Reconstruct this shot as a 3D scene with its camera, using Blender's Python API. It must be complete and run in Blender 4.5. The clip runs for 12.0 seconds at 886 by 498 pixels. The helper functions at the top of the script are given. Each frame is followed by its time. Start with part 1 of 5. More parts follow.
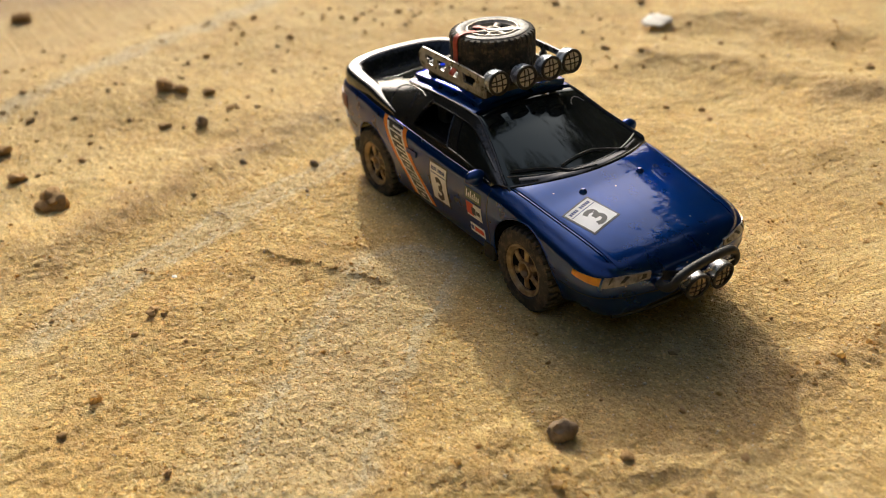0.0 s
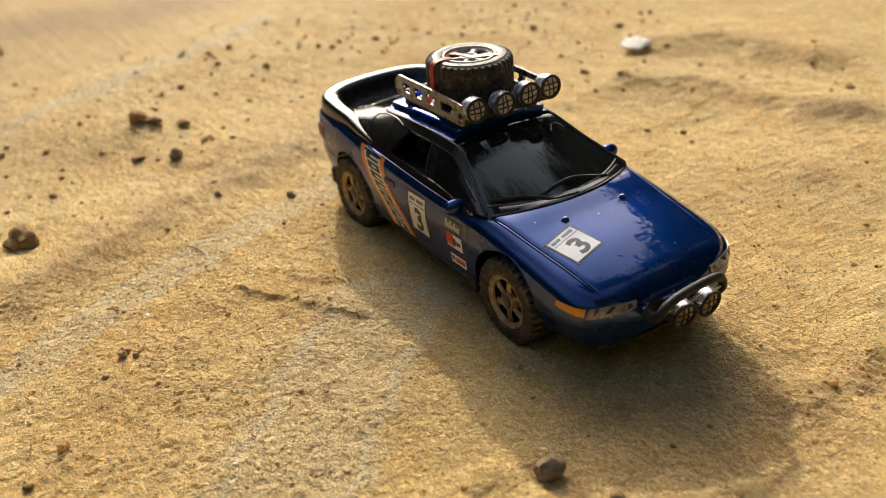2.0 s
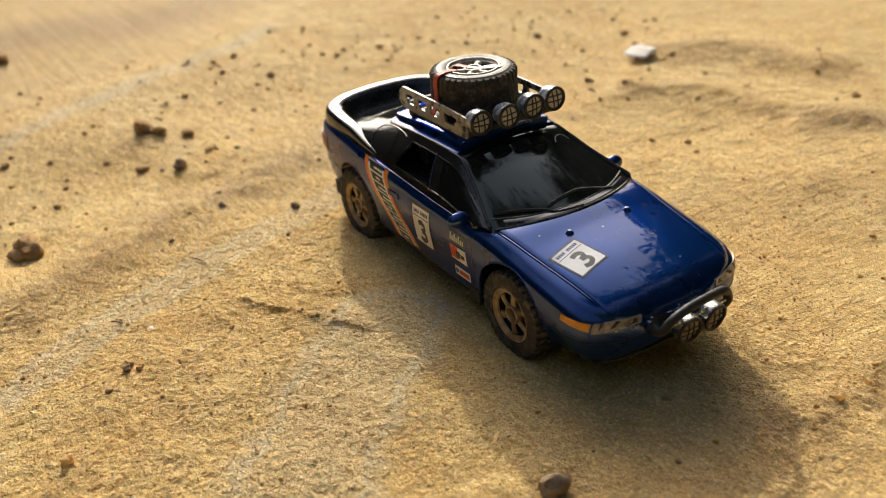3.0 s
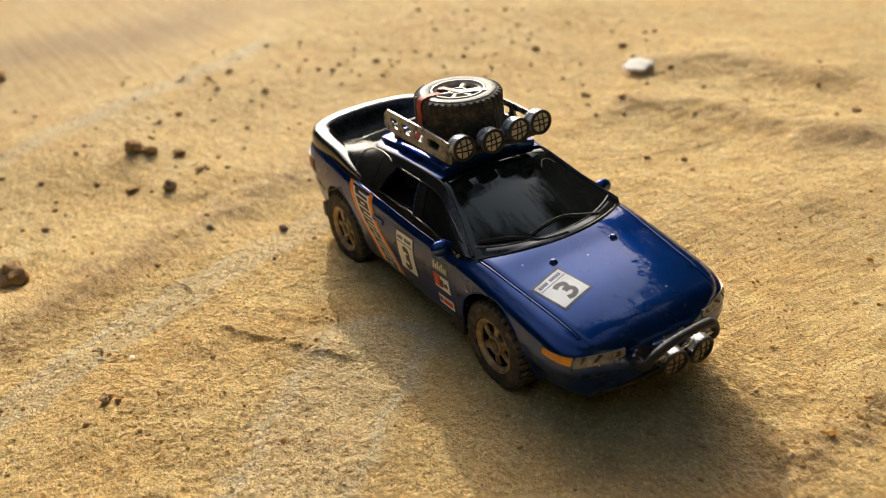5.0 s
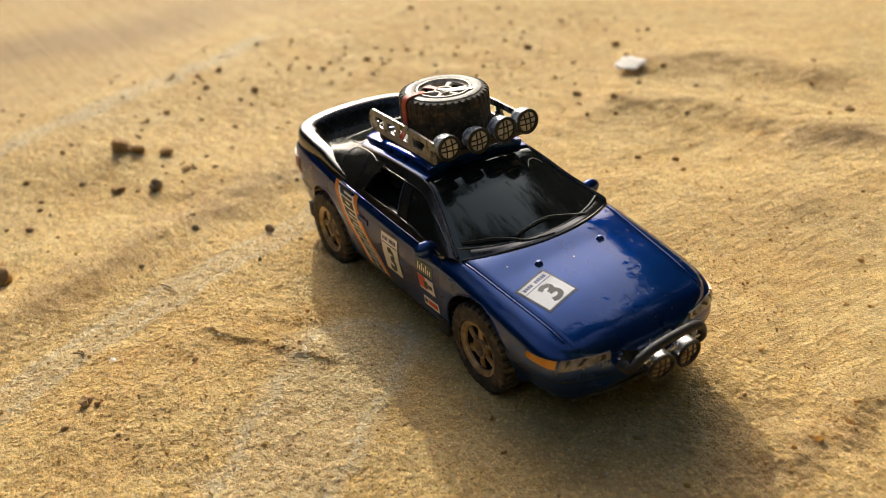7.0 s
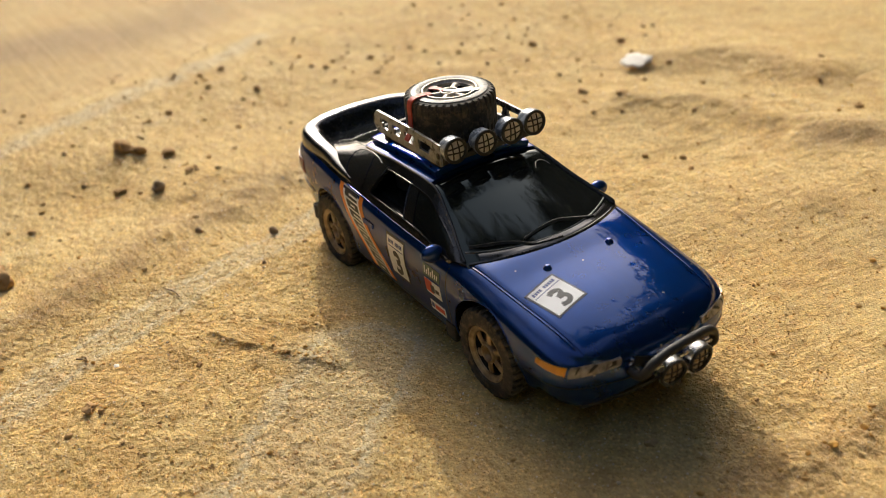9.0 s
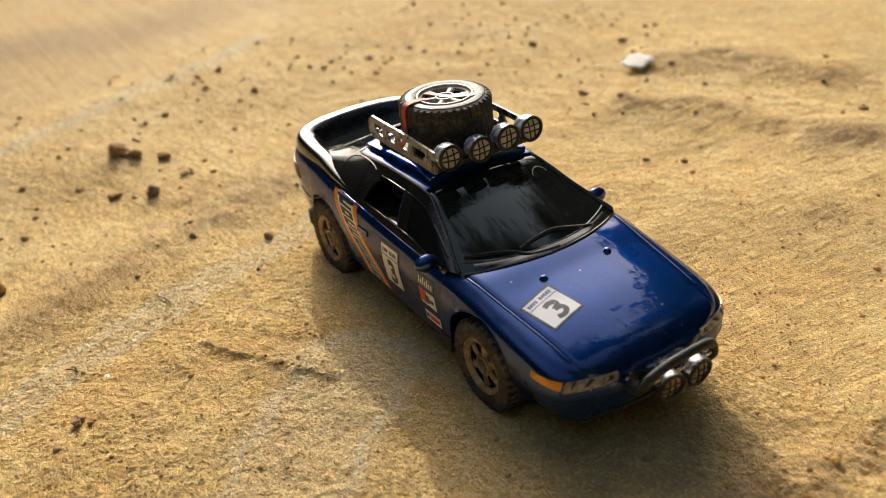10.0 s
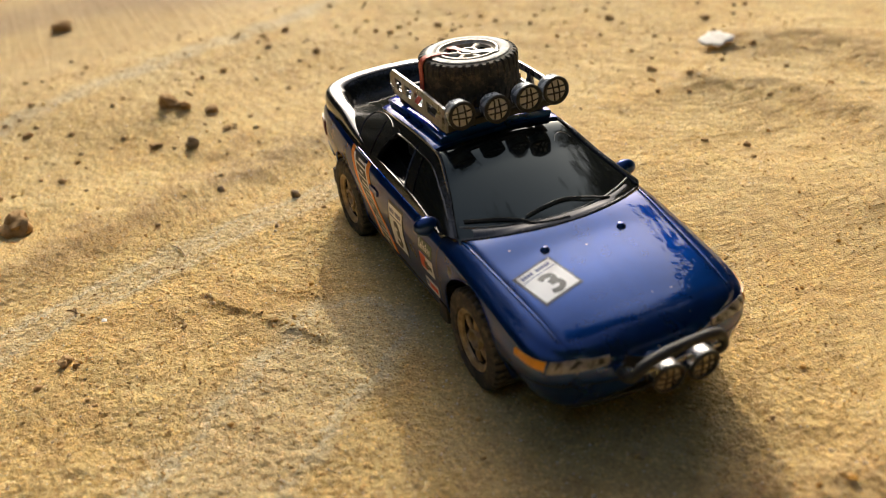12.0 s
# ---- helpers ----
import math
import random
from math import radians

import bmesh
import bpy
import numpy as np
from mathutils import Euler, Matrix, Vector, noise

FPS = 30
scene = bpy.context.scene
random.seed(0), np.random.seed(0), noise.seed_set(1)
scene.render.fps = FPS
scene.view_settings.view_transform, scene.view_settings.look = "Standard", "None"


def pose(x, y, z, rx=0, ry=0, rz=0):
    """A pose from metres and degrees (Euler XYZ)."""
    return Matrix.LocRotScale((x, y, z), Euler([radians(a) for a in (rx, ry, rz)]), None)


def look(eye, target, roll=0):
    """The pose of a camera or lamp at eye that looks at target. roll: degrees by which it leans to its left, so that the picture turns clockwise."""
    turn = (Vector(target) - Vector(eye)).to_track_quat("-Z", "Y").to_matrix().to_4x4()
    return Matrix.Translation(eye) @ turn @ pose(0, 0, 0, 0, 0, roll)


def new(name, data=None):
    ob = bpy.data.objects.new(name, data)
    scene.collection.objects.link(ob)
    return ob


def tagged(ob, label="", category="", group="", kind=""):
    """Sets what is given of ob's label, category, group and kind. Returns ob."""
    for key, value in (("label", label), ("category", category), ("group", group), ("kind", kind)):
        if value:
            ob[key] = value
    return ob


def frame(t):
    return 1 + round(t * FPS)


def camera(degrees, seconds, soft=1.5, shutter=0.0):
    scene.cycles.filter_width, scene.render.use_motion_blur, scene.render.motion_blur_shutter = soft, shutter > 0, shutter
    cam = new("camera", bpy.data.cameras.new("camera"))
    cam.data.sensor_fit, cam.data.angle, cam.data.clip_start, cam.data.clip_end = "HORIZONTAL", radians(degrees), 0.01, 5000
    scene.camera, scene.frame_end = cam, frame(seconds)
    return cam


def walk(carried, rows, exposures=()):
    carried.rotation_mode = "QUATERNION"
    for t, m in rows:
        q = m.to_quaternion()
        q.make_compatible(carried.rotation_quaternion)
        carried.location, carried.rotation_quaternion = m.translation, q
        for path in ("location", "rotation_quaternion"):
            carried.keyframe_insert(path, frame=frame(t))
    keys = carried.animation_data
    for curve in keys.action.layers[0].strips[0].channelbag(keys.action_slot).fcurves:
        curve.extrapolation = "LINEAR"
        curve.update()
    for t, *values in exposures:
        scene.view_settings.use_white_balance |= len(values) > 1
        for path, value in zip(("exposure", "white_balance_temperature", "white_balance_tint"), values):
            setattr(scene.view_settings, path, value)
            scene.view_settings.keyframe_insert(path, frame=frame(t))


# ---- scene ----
cam = camera(51.01, 12.0, soft=1.0)
PATH = [
    (0, (0.10398, -0.07244, 0.06977), (0.00692, -0.01743, 0.00304), -4.11),
    (0.5, (0.10369, -0.07047, 0.06842), (0.00679, -0.01448, 0.00227), -4.25),
    (1, (0.10278, -0.07024, 0.06702), (0.00577, -0.01345, 0.00173), -4.45),
    (1.5, (0.10221, -0.07125, 0.06782), (0.00526, -0.01363, 0.00316), -4.50),
    (2, (0.10144, -0.07020, 0.06903), (0.00424, -0.01231, 0.00500), -4.67),
    (2.5, (0.10116, -0.06987, 0.06923), (0.00360, -0.01205, 0.00568), -4.74),
    (3, (0.10078, -0.06956, 0.06992), (0.00301, -0.01209, 0.00636), -4.89),
    (5, (0.09987, -0.06401, 0.07137), (0.00093, -0.00810, 0.00824), -5.67),
    (5.5, (0.09969, -0.06409, 0.07186), (0.00053, -0.00834, 0.00892), -5.88),
    (6, (0.09938, -0.06220, 0.07164), (0.00028, -0.00672, 0.00838), -5.85),
    (6.5, (0.09891, -0.06165, 0.07117), (-0.00014, -0.00603, 0.00795), -5.79),
    (7, (0.09939, -0.06162, 0.07067), (0.00062, -0.00564, 0.00734), -5.62),
    (9, (0.09743, -0.06103, 0.07098), (-0.00122, -0.00558, 0.00699), -6.03),
    (9.5, (0.09730, -0.06042, 0.07074), (-0.00147, -0.00539, 0.00659), -6.15),
    (10, (0.09581, -0.05848, 0.07130), (-0.00295, -0.00382, 0.00681), -6.25),
    (10.5, (0.09519, -0.05803, 0.07124), (-0.00401, -0.00402, 0.00687), -6.31),
    (11, (0.09553, -0.05721, 0.06733), (-0.00510, -0.00585, 0.00303), -6.09),
    (11.5, (0.09613, -0.05360, 0.06553), (-0.00656, -0.00683, 0.00099), -6.08),
    (12, (0.09680, -0.04562, 0.06394), (-0.00828, -0.00450, -0.00062), -5.87),
]
walk(cam, [(t, look(eye, target, roll)) for t, eye, target, roll in PATH])

cam.data.dof.use_dof = True
cam.data.dof.focus_distance = 0.120
cam.data.dof.aperture_fstop = 30.0

# ---- world, sun and exposure ----
SUN_TO = Vector((-1.70, 0.74, 1.0)).normalized()      # towards the sun
world = bpy.data.worlds.new("sky")
scene.world = world
world.use_nodes = True
wn = world.node_tree
sky = wn.nodes.new("ShaderNodeTexSky")
sky.sky_type = "NISHITA"
sky.sun_disc = False
sky.sun_elevation = math.asin(SUN_TO.z)
sky.sun_rotation = math.atan2(SUN_TO.x, SUN_TO.y)
sky.air_density, sky.dust_density, sky.ozone_density = 1.0, 10.0, 3.0
wn.nodes["Background"].inputs["Strength"].default_value = 0.15
wn.links.new(sky.outputs["Color"], wn.nodes["Background"].inputs["Color"])
sun_lamp = bpy.data.lights.new("sun", "SUN")
sun_lamp.energy, sun_lamp.angle, sun_lamp.color = 1.5, radians(0.45), (1.0, 0.955, 0.82)
new("sun", sun_lamp).matrix_world = look(SUN_TO * 5, (0, 0, 0))
scene.view_settings.exposure = 0.66
scene.view_settings.use_white_balance = True
scene.view_settings.white_balance_temperature = 6550


# ---- materials ----
def material(name, rgb, rough=0.5, metal=0.0, coat=0.0, spec=0.5):
    m = bpy.data.materials.new(name)
    m.use_nodes = True
    b = m.node_tree.nodes["Principled BSDF"]
    b.inputs["Base Color"].default_value = (*rgb, 1)
    b.inputs["Roughness"].default_value = rough
    b.inputs["Metallic"].default_value = metal
    b.inputs["Coat Weight"].default_value = coat
    b.inputs["Coat Roughness"].default_value = 0.06
    b.inputs["Specular IOR Level"].default_value = spec
    return m


def node(m, kind, **values):
    n = m.node_tree.nodes.new(kind)
    for key, value in values.items():
        n.inputs[key].default_value = value
    return n


def wire(m, a, b):
    m.node_tree.links.new(a, b)


def place(m):
    return node(m, "ShaderNodeTexCoord").outputs["Object"]


def ramp(m, value, stops):
    r = node(m, "ShaderNodeValToRGB")
    e = r.color_ramp.elements
    e[0].position, e[0].color = stops[0][0], (*stops[0][1], 1)
    e[1].position, e[1].color = stops[-1][0], (*stops[-1][1], 1)
    for p, c in stops[1:-1]:
        k = e.new(p)
        k.color = (*c, 1)
    wire(m, value, r.inputs["Fac"])
    return r.outputs["Color"]


def mixed(m, fac, a, b, how="MIX"):
    n = node(m, "ShaderNodeMix")
    n.data_type, n.blend_type = "RGBA", how
    for value, socket in ((fac, n.inputs[0]), (a, n.inputs[6]), (b, n.inputs[7])):
        if isinstance(value, (int, float)):
            socket.default_value = value
        elif isinstance(value, tuple):
            socket.default_value = (*value, 1)
        else:
            wire(m, value, socket)
    return n.outputs[2]


def noisy(m, scale, detail=4.0, rough=0.55, where=None):
    n = node(m, "ShaderNodeTexNoise", Scale=scale, Detail=detail, Roughness=rough)
    wire(m, where or place(m), n.inputs["Vector"])
    return n.outputs["Fac"]


def bumped(m, height, strength, distance):
    n = node(m, "ShaderNodeBump", Strength=strength, Distance=distance)
    wire(m, height, n.inputs["Height"])
    wire(m, n.outputs["Normal"], m.node_tree.nodes["Principled BSDF"].inputs["Normal"])


def worn(name, dark, light, scale, rough=(0.4, 0.6), metal=0.0, coat=0.0, bump=0.0, dust=0.0, spec=0.5):
    """A surface that varies between two colours, with grain, and a film of sand dust."""
    m = material(name, dark, rough[0], metal, coat, spec)
    b = m.node_tree.nodes["Principled BSDF"]
    f = noisy(m, scale, 6.0, 0.6)
    color = ramp(m, f, [(0.35, dark), (0.68, light)])
    r = node(m, "ShaderNodeMapRange", **{"From Min": 0.3, "From Max": 0.7, "To Min": rough[0], "To Max": rough[1]})
    wire(m, f, r.inputs["Value"])
    wire(m, r.outputs["Result"], b.inputs["Roughness"])
    if dust:
        d = ramp(m, noisy(m, scale * 2.7, 7.0, 0.7), [(0.5, (0, 0, 0)), (0.62, (dust,) * 3)])
        color = mixed(m, d, color, (0.42, 0.31, 0.18))
    wire(m, color, b.inputs["Base Color"])
    if bump:
        bumped(m, noisy(m, scale * 4, 3.0), 0.5, bump)
    return m


def sand():
    m = material("sand", (0.4, 0.28, 0.14), 0.95, spec=0.15)
    b = m.node_tree.nodes["Principled BSDF"]
    b.inputs["Subsurface Weight"].default_value = 1.0
    b.inputs["Subsurface Scale"].default_value = 0.0001
    b.inputs["Subsurface Radius"].default_value = (1.0, 0.9, 0.75)
    where = place(m)
    cells = node(m, "ShaderNodeTexVoronoi", Scale=3300.0)
    wire(m, where, cells.inputs["Vector"])
    cells2 = node(m, "ShaderNodeTexVoronoi", Scale=2200.0)
    wire(m, where, cells2.inputs["Vector"])
    split = node(m, "ShaderNodeSeparateColor")
    wire(m, cells.outputs["Color"], split.inputs["Color"])
    split2 = node(m, "ShaderNodeSeparateColor")
    wire(m, cells2.outputs["Color"], split2.inputs["Color"])
    # patches of redder, yellower and greyer sand
    base = ramp(m, noisy(m, 45.0, 5.0, 0.6, where), [(0.32, (0.580, 0.385, 0.148)), (0.5, (0.600, 0.428, 0.178)), (0.68, (0.622, 0.468, 0.214))])
    fine = ramp(m, noisy(m, 260.0, 4.0, 0.6, where), [(0.3, (0.82, 0.80, 0.78)), (0.7, (1.12, 1.12, 1.12))])
    base = mixed(m, 1.0, base, fine, "MULTIPLY")
    # grey, fine, pressed sand of an old wheel track, and a pale band along a far crest, with ragged edges
    path = node(m, "ShaderNodeAttribute")
    path.attribute_name = "pressed_and_pale"
    rag = node(m, "ShaderNodeMath")
    rag.operation = "MULTIPLY_ADD"
    wire(m, noisy(m, 170.0, 5.0, 0.65, where), rag.inputs[0])
    rag.inputs[1].default_value = 0.9
    wire(m, path.outputs["Fac"], rag.inputs[2])
    grey = ramp(m, rag.outputs[0], [(0.62, (0, 0, 0)), (1.0, (0.4, 0.4, 0.4)), (1.4, (0.9, 0.9, 0.9))])
    base = mixed(m, grey, base, (0.55, 0.475, 0.305))
    # brown stains, and shade on slopes away from the sun put into the colour
    darkened = node(m, "ShaderNodeAttribute")
    darkened.attribute_name = "stained_and_shaded"
    base = mixed(m, darkened.outputs["Fac"], base, (0.34, 0.235, 0.125))
    # single grains: dark, pale and glassy ones
    tone = ramp(m, split.outputs[0], [(0.0, (0.66, 0.56, 0.46)), (0.12, (0.86, 0.82, 0.77)), (0.5, (0.98, 0.98, 0.98)), (0.8, (1.16, 1.15, 1.10)), (1.0, (1.85, 1.8, 1.7))])
    color = mixed(m, 0.55, base, tone, "MULTIPLY")
    tone2 = ramp(m, split2.outputs[0], [(0.0, (0.78, 0.70, 0.62)), (0.1, (0.95, 0.95, 0.95)), (0.9, (1.0, 1.0, 1.0)), (1.0, (1.3, 1.28, 1.2))])
    color = mixed(m, 0.6, color, tone2, "MULTIPLY")
    wire(m, color, b.inputs["Base Color"])
    shine = ramp(m, split.outputs[1], [(0.93, (0.95,) * 3), (0.97, (0.35,) * 3)])
    wire(m, shine, b.inputs["Roughness"])
    crumbs = node(m, "ShaderNodeTexVoronoi", Scale=3900.0)
    crumbs.feature = "SMOOTH_F1"
    crumbs.inputs["Smoothness"].default_value = 0.2
    warp = node(m, "ShaderNodeTexNoise", Scale=900.0, Detail=3.0)
    wire(m, where, warp.inputs["Vector"])
    shift = node(m, "ShaderNodeVectorMath")
    shift.operation = "SCALE"
    shift.inputs["Scale"].default_value = 0.0003
    wire(m, warp.outputs["Color"], shift.inputs[0])
    moved = node(m, "ShaderNodeVectorMath")
    wire(m, where, moved.inputs[0])
    wire(m, shift.outputs[0], moved.inputs[1])
    wire(m, moved.outputs[0], crumbs.inputs["Vector"])
    lumps = node(m, "ShaderNodeMath")
    lumps.operation = "MULTIPLY_ADD"
    wire(m, crumbs.outputs["Distance"], lumps.inputs[0])
    lumps.inputs[1].default_value = -1.1
    wire(m, noisy(m, 1500.0, 3.0, 0.55, where), lumps.inputs[2])
    bumped(m, lumps.outputs[0], 0.38, 0.00025)
    return m


def grains():
    m = material("grains", (0.5, 0.36, 0.2), 0.85, spec=0.15)
    b = m.node_tree.nodes["Principled BSDF"]
    g = node(m, "ShaderNodeNewGeometry")
    tone = ramp(m, g.outputs["Random Per Island"], [(0.0, (0.22, 0.13, 0.06)), (0.02, (0.56, 0.36, 0.14)), (0.14, (0.66, 0.45, 0.18)), (0.6, (0.71, 0.51, 0.23)), (0.88, (0.80, 0.63, 0.36)), (1.0, (0.93, 0.88, 0.76))])
    wire(m, tone, b.inputs["Base Color"])
    # quartz lets light through: half of it comes out on the far side
    clear = node(m, "ShaderNodeBsdfTranslucent")
    wire(m, tone, clear.inputs["Color"])
    both_ways = node(m, "ShaderNodeMixShader", Fac=0.7)
    wire(m, b.outputs["BSDF"], both_ways.inputs[1])
    wire(m, clear.outputs["BSDF"], both_ways.inputs[2])
    wire(m, both_ways.outputs["Shader"], m.node_tree.nodes["Material Output"].inputs["Surface"])
    return m


def stone(name, dark, light, scale=900.0):
    m = worn(name, dark, light, scale, (0.8, 0.95), bump=0.0002, dust=0.3, spec=0.1)
    return m


SAND, GRAINS = sand(), grains()
GREY_STONE = stone("grey stone", (0.22, 0.155, 0.095), (0.42, 0.31, 0.2))
BROWN_CLOD = stone("brown clod", (0.36, 0.21, 0.085), (0.52, 0.33, 0.15))
TAN_CLOD = stone("tan clod", (0.40, 0.27, 0.13), (0.58, 0.41, 0.21))
SHELL = worn("chalky shell", (0.76, 0.71, 0.62), (0.88, 0.84, 0.76), 500.0, (0.6, 0.8), bump=0.0002, dust=0.3)
HUSK = worn("dry straw", (0.22, 0.13, 0.06), (0.5, 0.36, 0.18), 700.0, (0.6, 0.8))


def blue_paint():
    m = worn("metallic blue paint", (0.004, 0.033, 0.15), (0.005, 0.040, 0.18), 300.0, (0.26, 0.32), 0.7, 1.0, spec=0.0)
    flakes = node(m, "ShaderNodeTexVoronoi", Scale=9000.0)
    wire(m, place(m), flakes.inputs["Vector"])
    bumped(m, flakes.outputs["Distance"], 0.08, 0.00004)
    b = m.node_tree.nodes["Principled BSDF"]
    b.inputs["Coat Roughness"].default_value = 0.025
    b.inputs["Coat IOR"].default_value = 1.54
    b.inputs["Specular Tint"].default_value = (0.25, 0.32, 0.6, 1)
    # a few specks of sand on the paint
    dots = node(m, "ShaderNodeTexVoronoi", Scale=650.0)
    wire(m, place(m), dots.inputs["Vector"])
    pick = node(m, "ShaderNodeSeparateColor")
    wire(m, dots.outputs["Color"], pick.inputs["Color"])
    few = ramp(m, pick.outputs[0], [(0.86, (0, 0, 0)), (0.88, (1, 1, 1))])
    small = ramp(m, dots.outputs["Distance"], [(0.05, (0.8, 0.8, 0.8)), (0.10, (0, 0, 0))])
    old = b.inputs["Base Color"].links[0].from_socket
    wire(m, mixed(m, mixed(m, 1.0, few, small, "MULTIPLY"), old, (0.62, 0.52, 0.38)), b.inputs["Base Color"])
    ripple = node(m, "ShaderNodeBump", Strength=0.022, Distance=0.0003)
    wire(m, noisy(m, 420.0, 2.0), ripple.inputs["Height"])
    wire(m, ripple.outputs["Normal"], b.inputs["Coat Normal"])
    return m


BLUE = blue_paint()
BLACK = worn("gloss black paint", (0.010, 0.010, 0.010), (0.016, 0.016, 0.016), 400.0, (0.12, 0.18), coat=0.4, dust=0.03, spec=0.3)
GLASS = worn("black tinted glass", (0.008, 0.0088, 0.0084), (0.012, 0.013, 0.0125), 200.0, (0.05, 0.08), spec=0.5)
GLASS.node_tree.nodes["Principled BSDF"].inputs["Specular Tint"].default_value = (0.85, 1.0, 0.9, 1)
MATT = worn("matt black plastic", (0.014, 0.014, 0.0135), (0.026, 0.0255, 0.0245), 700.0, (0.5, 0.65), dust=0.06, spec=0.35)
RUBBER = worn("dusty tyre rubber", (0.028, 0.026, 0.023), (0.085, 0.075, 0.060), 420.0, (0.7, 0.9), bump=0.0001, dust=0.22, spec=0.3)
GOLD = worn("dusty gold wheel paint", (0.22, 0.15, 0.08), (0.54, 0.41, 0.25), 700.0, (0.3, 0.5), 0.5, bump=0.00005, dust=0.15)
SILVER = worn("worn silver paint", (0.085, 0.085, 0.088), (0.30, 0.30, 0.30), 900.0, (0.22, 0.42), 0.35, bump=0.00012, dust=0.06)
CHROME = worn("dull chrome", (0.45, 0.44, 0.42), (0.65, 0.64, 0.62), 700.0, (0.2, 0.35), 0.9, dust=0.2)
LAMPSHELL = worn("blue-grey lamp shell paint", (0.14, 0.17, 0.21), (0.52, 0.56, 0.62), 700.0, (0.2, 0.35), 0.25, coat=0.6, dust=0.1)
FOGLENS = worn("dull brown fog lens", (0.16, 0.11, 0.06), (0.36, 0.28, 0.18), 1500.0, (0.2, 0.35), coat=0.5)
# scuffs, and the sheen of sunlit black rubber put into the colour as grey
SCUFFED_SHEEN = worn("scuffed rubber with painted grey sheen", (0.03, 0.028, 0.026), (0.22, 0.215, 0.20), 700.0, (0.45, 0.65), dust=0.3)
DULLRIM = worn("dull bronze rim paint", (0.24, 0.20, 0.15), (0.58, 0.52, 0.43), 900.0, (0.4, 0.6), 0.3, dust=0.2)
LENS = worn("milky lamp lens", (0.50, 0.46, 0.42), (0.72, 0.67, 0.60), 900.0, (0.35, 0.5), coat=0.3)
CLEAR = worn("clear headlamp lens", (0.12, 0.10, 0.085), (0.42, 0.37, 0.32), 1300.0, (0.25, 0.4), coat=0.15)
AMBER = worn("amber lens", (0.75, 0.27, 0.01), (0.88, 0.36, 0.02), 500.0, (0.25, 0.35), coat=0.15)
REDLENS = worn("dark red lens", (0.12, 0.015, 0.01), (0.2, 0.03, 0.02), 500.0, (0.35, 0.5))
RED = worn("red strap paint", (0.42, 0.05, 0.03), (0.62, 0.10, 0.06), 900.0, (0.5, 0.65))
WHITE = worn("white decal film", (0.82, 0.82, 0.81), (0.88, 0.88, 0.87), 300.0, (0.3, 0.4), coat=0.3)
INK = worn("black decal ink", (0.012, 0.012, 0.014), (0.03, 0.03, 0.032), 500.0, (0.35, 0.45))
NAVY = worn("navy decal ink", (0.02, 0.04, 0.17), (0.04, 0.07, 0.24), 500.0, (0.35, 0.45))
ORANGE = worn("orange decal ink", (0.78, 0.22, 0.02), (0.88, 0.30, 0.04), 500.0, (0.35, 0.45))
REDINK = worn("red decal ink", (0.55, 0.05, 0.03), (0.68, 0.08, 0.04), 500.0, (0.35, 0.45))
GREEN = worn("dark green decal ink", (0.05, 0.09, 0.06), (0.08, 0.13, 0.09), 500.0, (0.4, 0.5))
CABIN = worn("dark grey cabin plastic", (0.02, 0.02, 0.022), (0.05, 0.05, 0.052), 400.0, (0.5, 0.7))
BARK = worn("bark", (0.07, 0.05, 0.03), (0.16, 0.12, 0.08), 6.0, (0.8, 0.9))
LEAF = worn("leaves", (0.035, 0.06, 0.018), (0.09, 0.12, 0.04), 3.0, (0.5, 0.7))

# ---- building helpers: lengths in millimetres ----
MM = 0.001


def mesh_of(name, bm, mats, smooth=35.0):
    me = bpy.data.meshes.new(name)
    bmesh.ops.scale(bm, vec=(MM,) * 3, verts=bm.verts)
    bmesh.ops.recalc_face_normals(bm, faces=bm.faces)
    bm.to_mesh(me)
    bm.free()
    for m in mats if isinstance(mats, (list, tuple)) else [mats]:
        me.materials.append(m)
    me.polygons.foreach_set("use_smooth", [True] * len(me.polygons))
    me.set_sharp_from_angle(angle=radians(smooth))
    return me


def part(name, bm, mats, parent=None, label="", smooth=35.0, at=None):
    ob = new(name, mesh_of(name, bm, mats, smooth))
    ob.parent = parent
    if at is not None:
        ob.matrix_basis = at
    return tagged(ob, label)


def thing(name, label, category, at=None, group="", kind=""):
    ob = new(name)
    ob.empty_display_size = 0.005
    if at is not None:
        ob.matrix_basis = at
    return tagged(ob, label, category, group, kind)


def mm(x, y, z, rx=0, ry=0, rz=0):
    return pose(x * MM, y * MM, z * MM, rx, ry, rz)


def curve(pairs):
    """A smooth curve through pairs (x, value), which never overshoots."""
    xs, vs = np.array(pairs, float).T
    d = np.diff(vs) / np.diff(xs)
    t = np.r_[d[0], [0 if a * b <= 0 else 2 * a * b / (a + b) for a, b in zip(d[:-1], d[1:])], d[-1]]

    def at(x):
        x = np.clip(x, xs[0], xs[-1])
        i = np.clip(np.searchsorted(xs, x) - 1, 0, len(xs) - 2)
        h = xs[i + 1] - xs[i]
        s = (x - xs[i]) / h
        return (vs[i] * (1 + 2 * s) * (1 - s) ** 2 + t[i] * h * s * (1 - s) ** 2 + vs[i + 1] * s * s * (3 - 2 * s) + t[i + 1] * h * s * s * (s - 1))

    return at


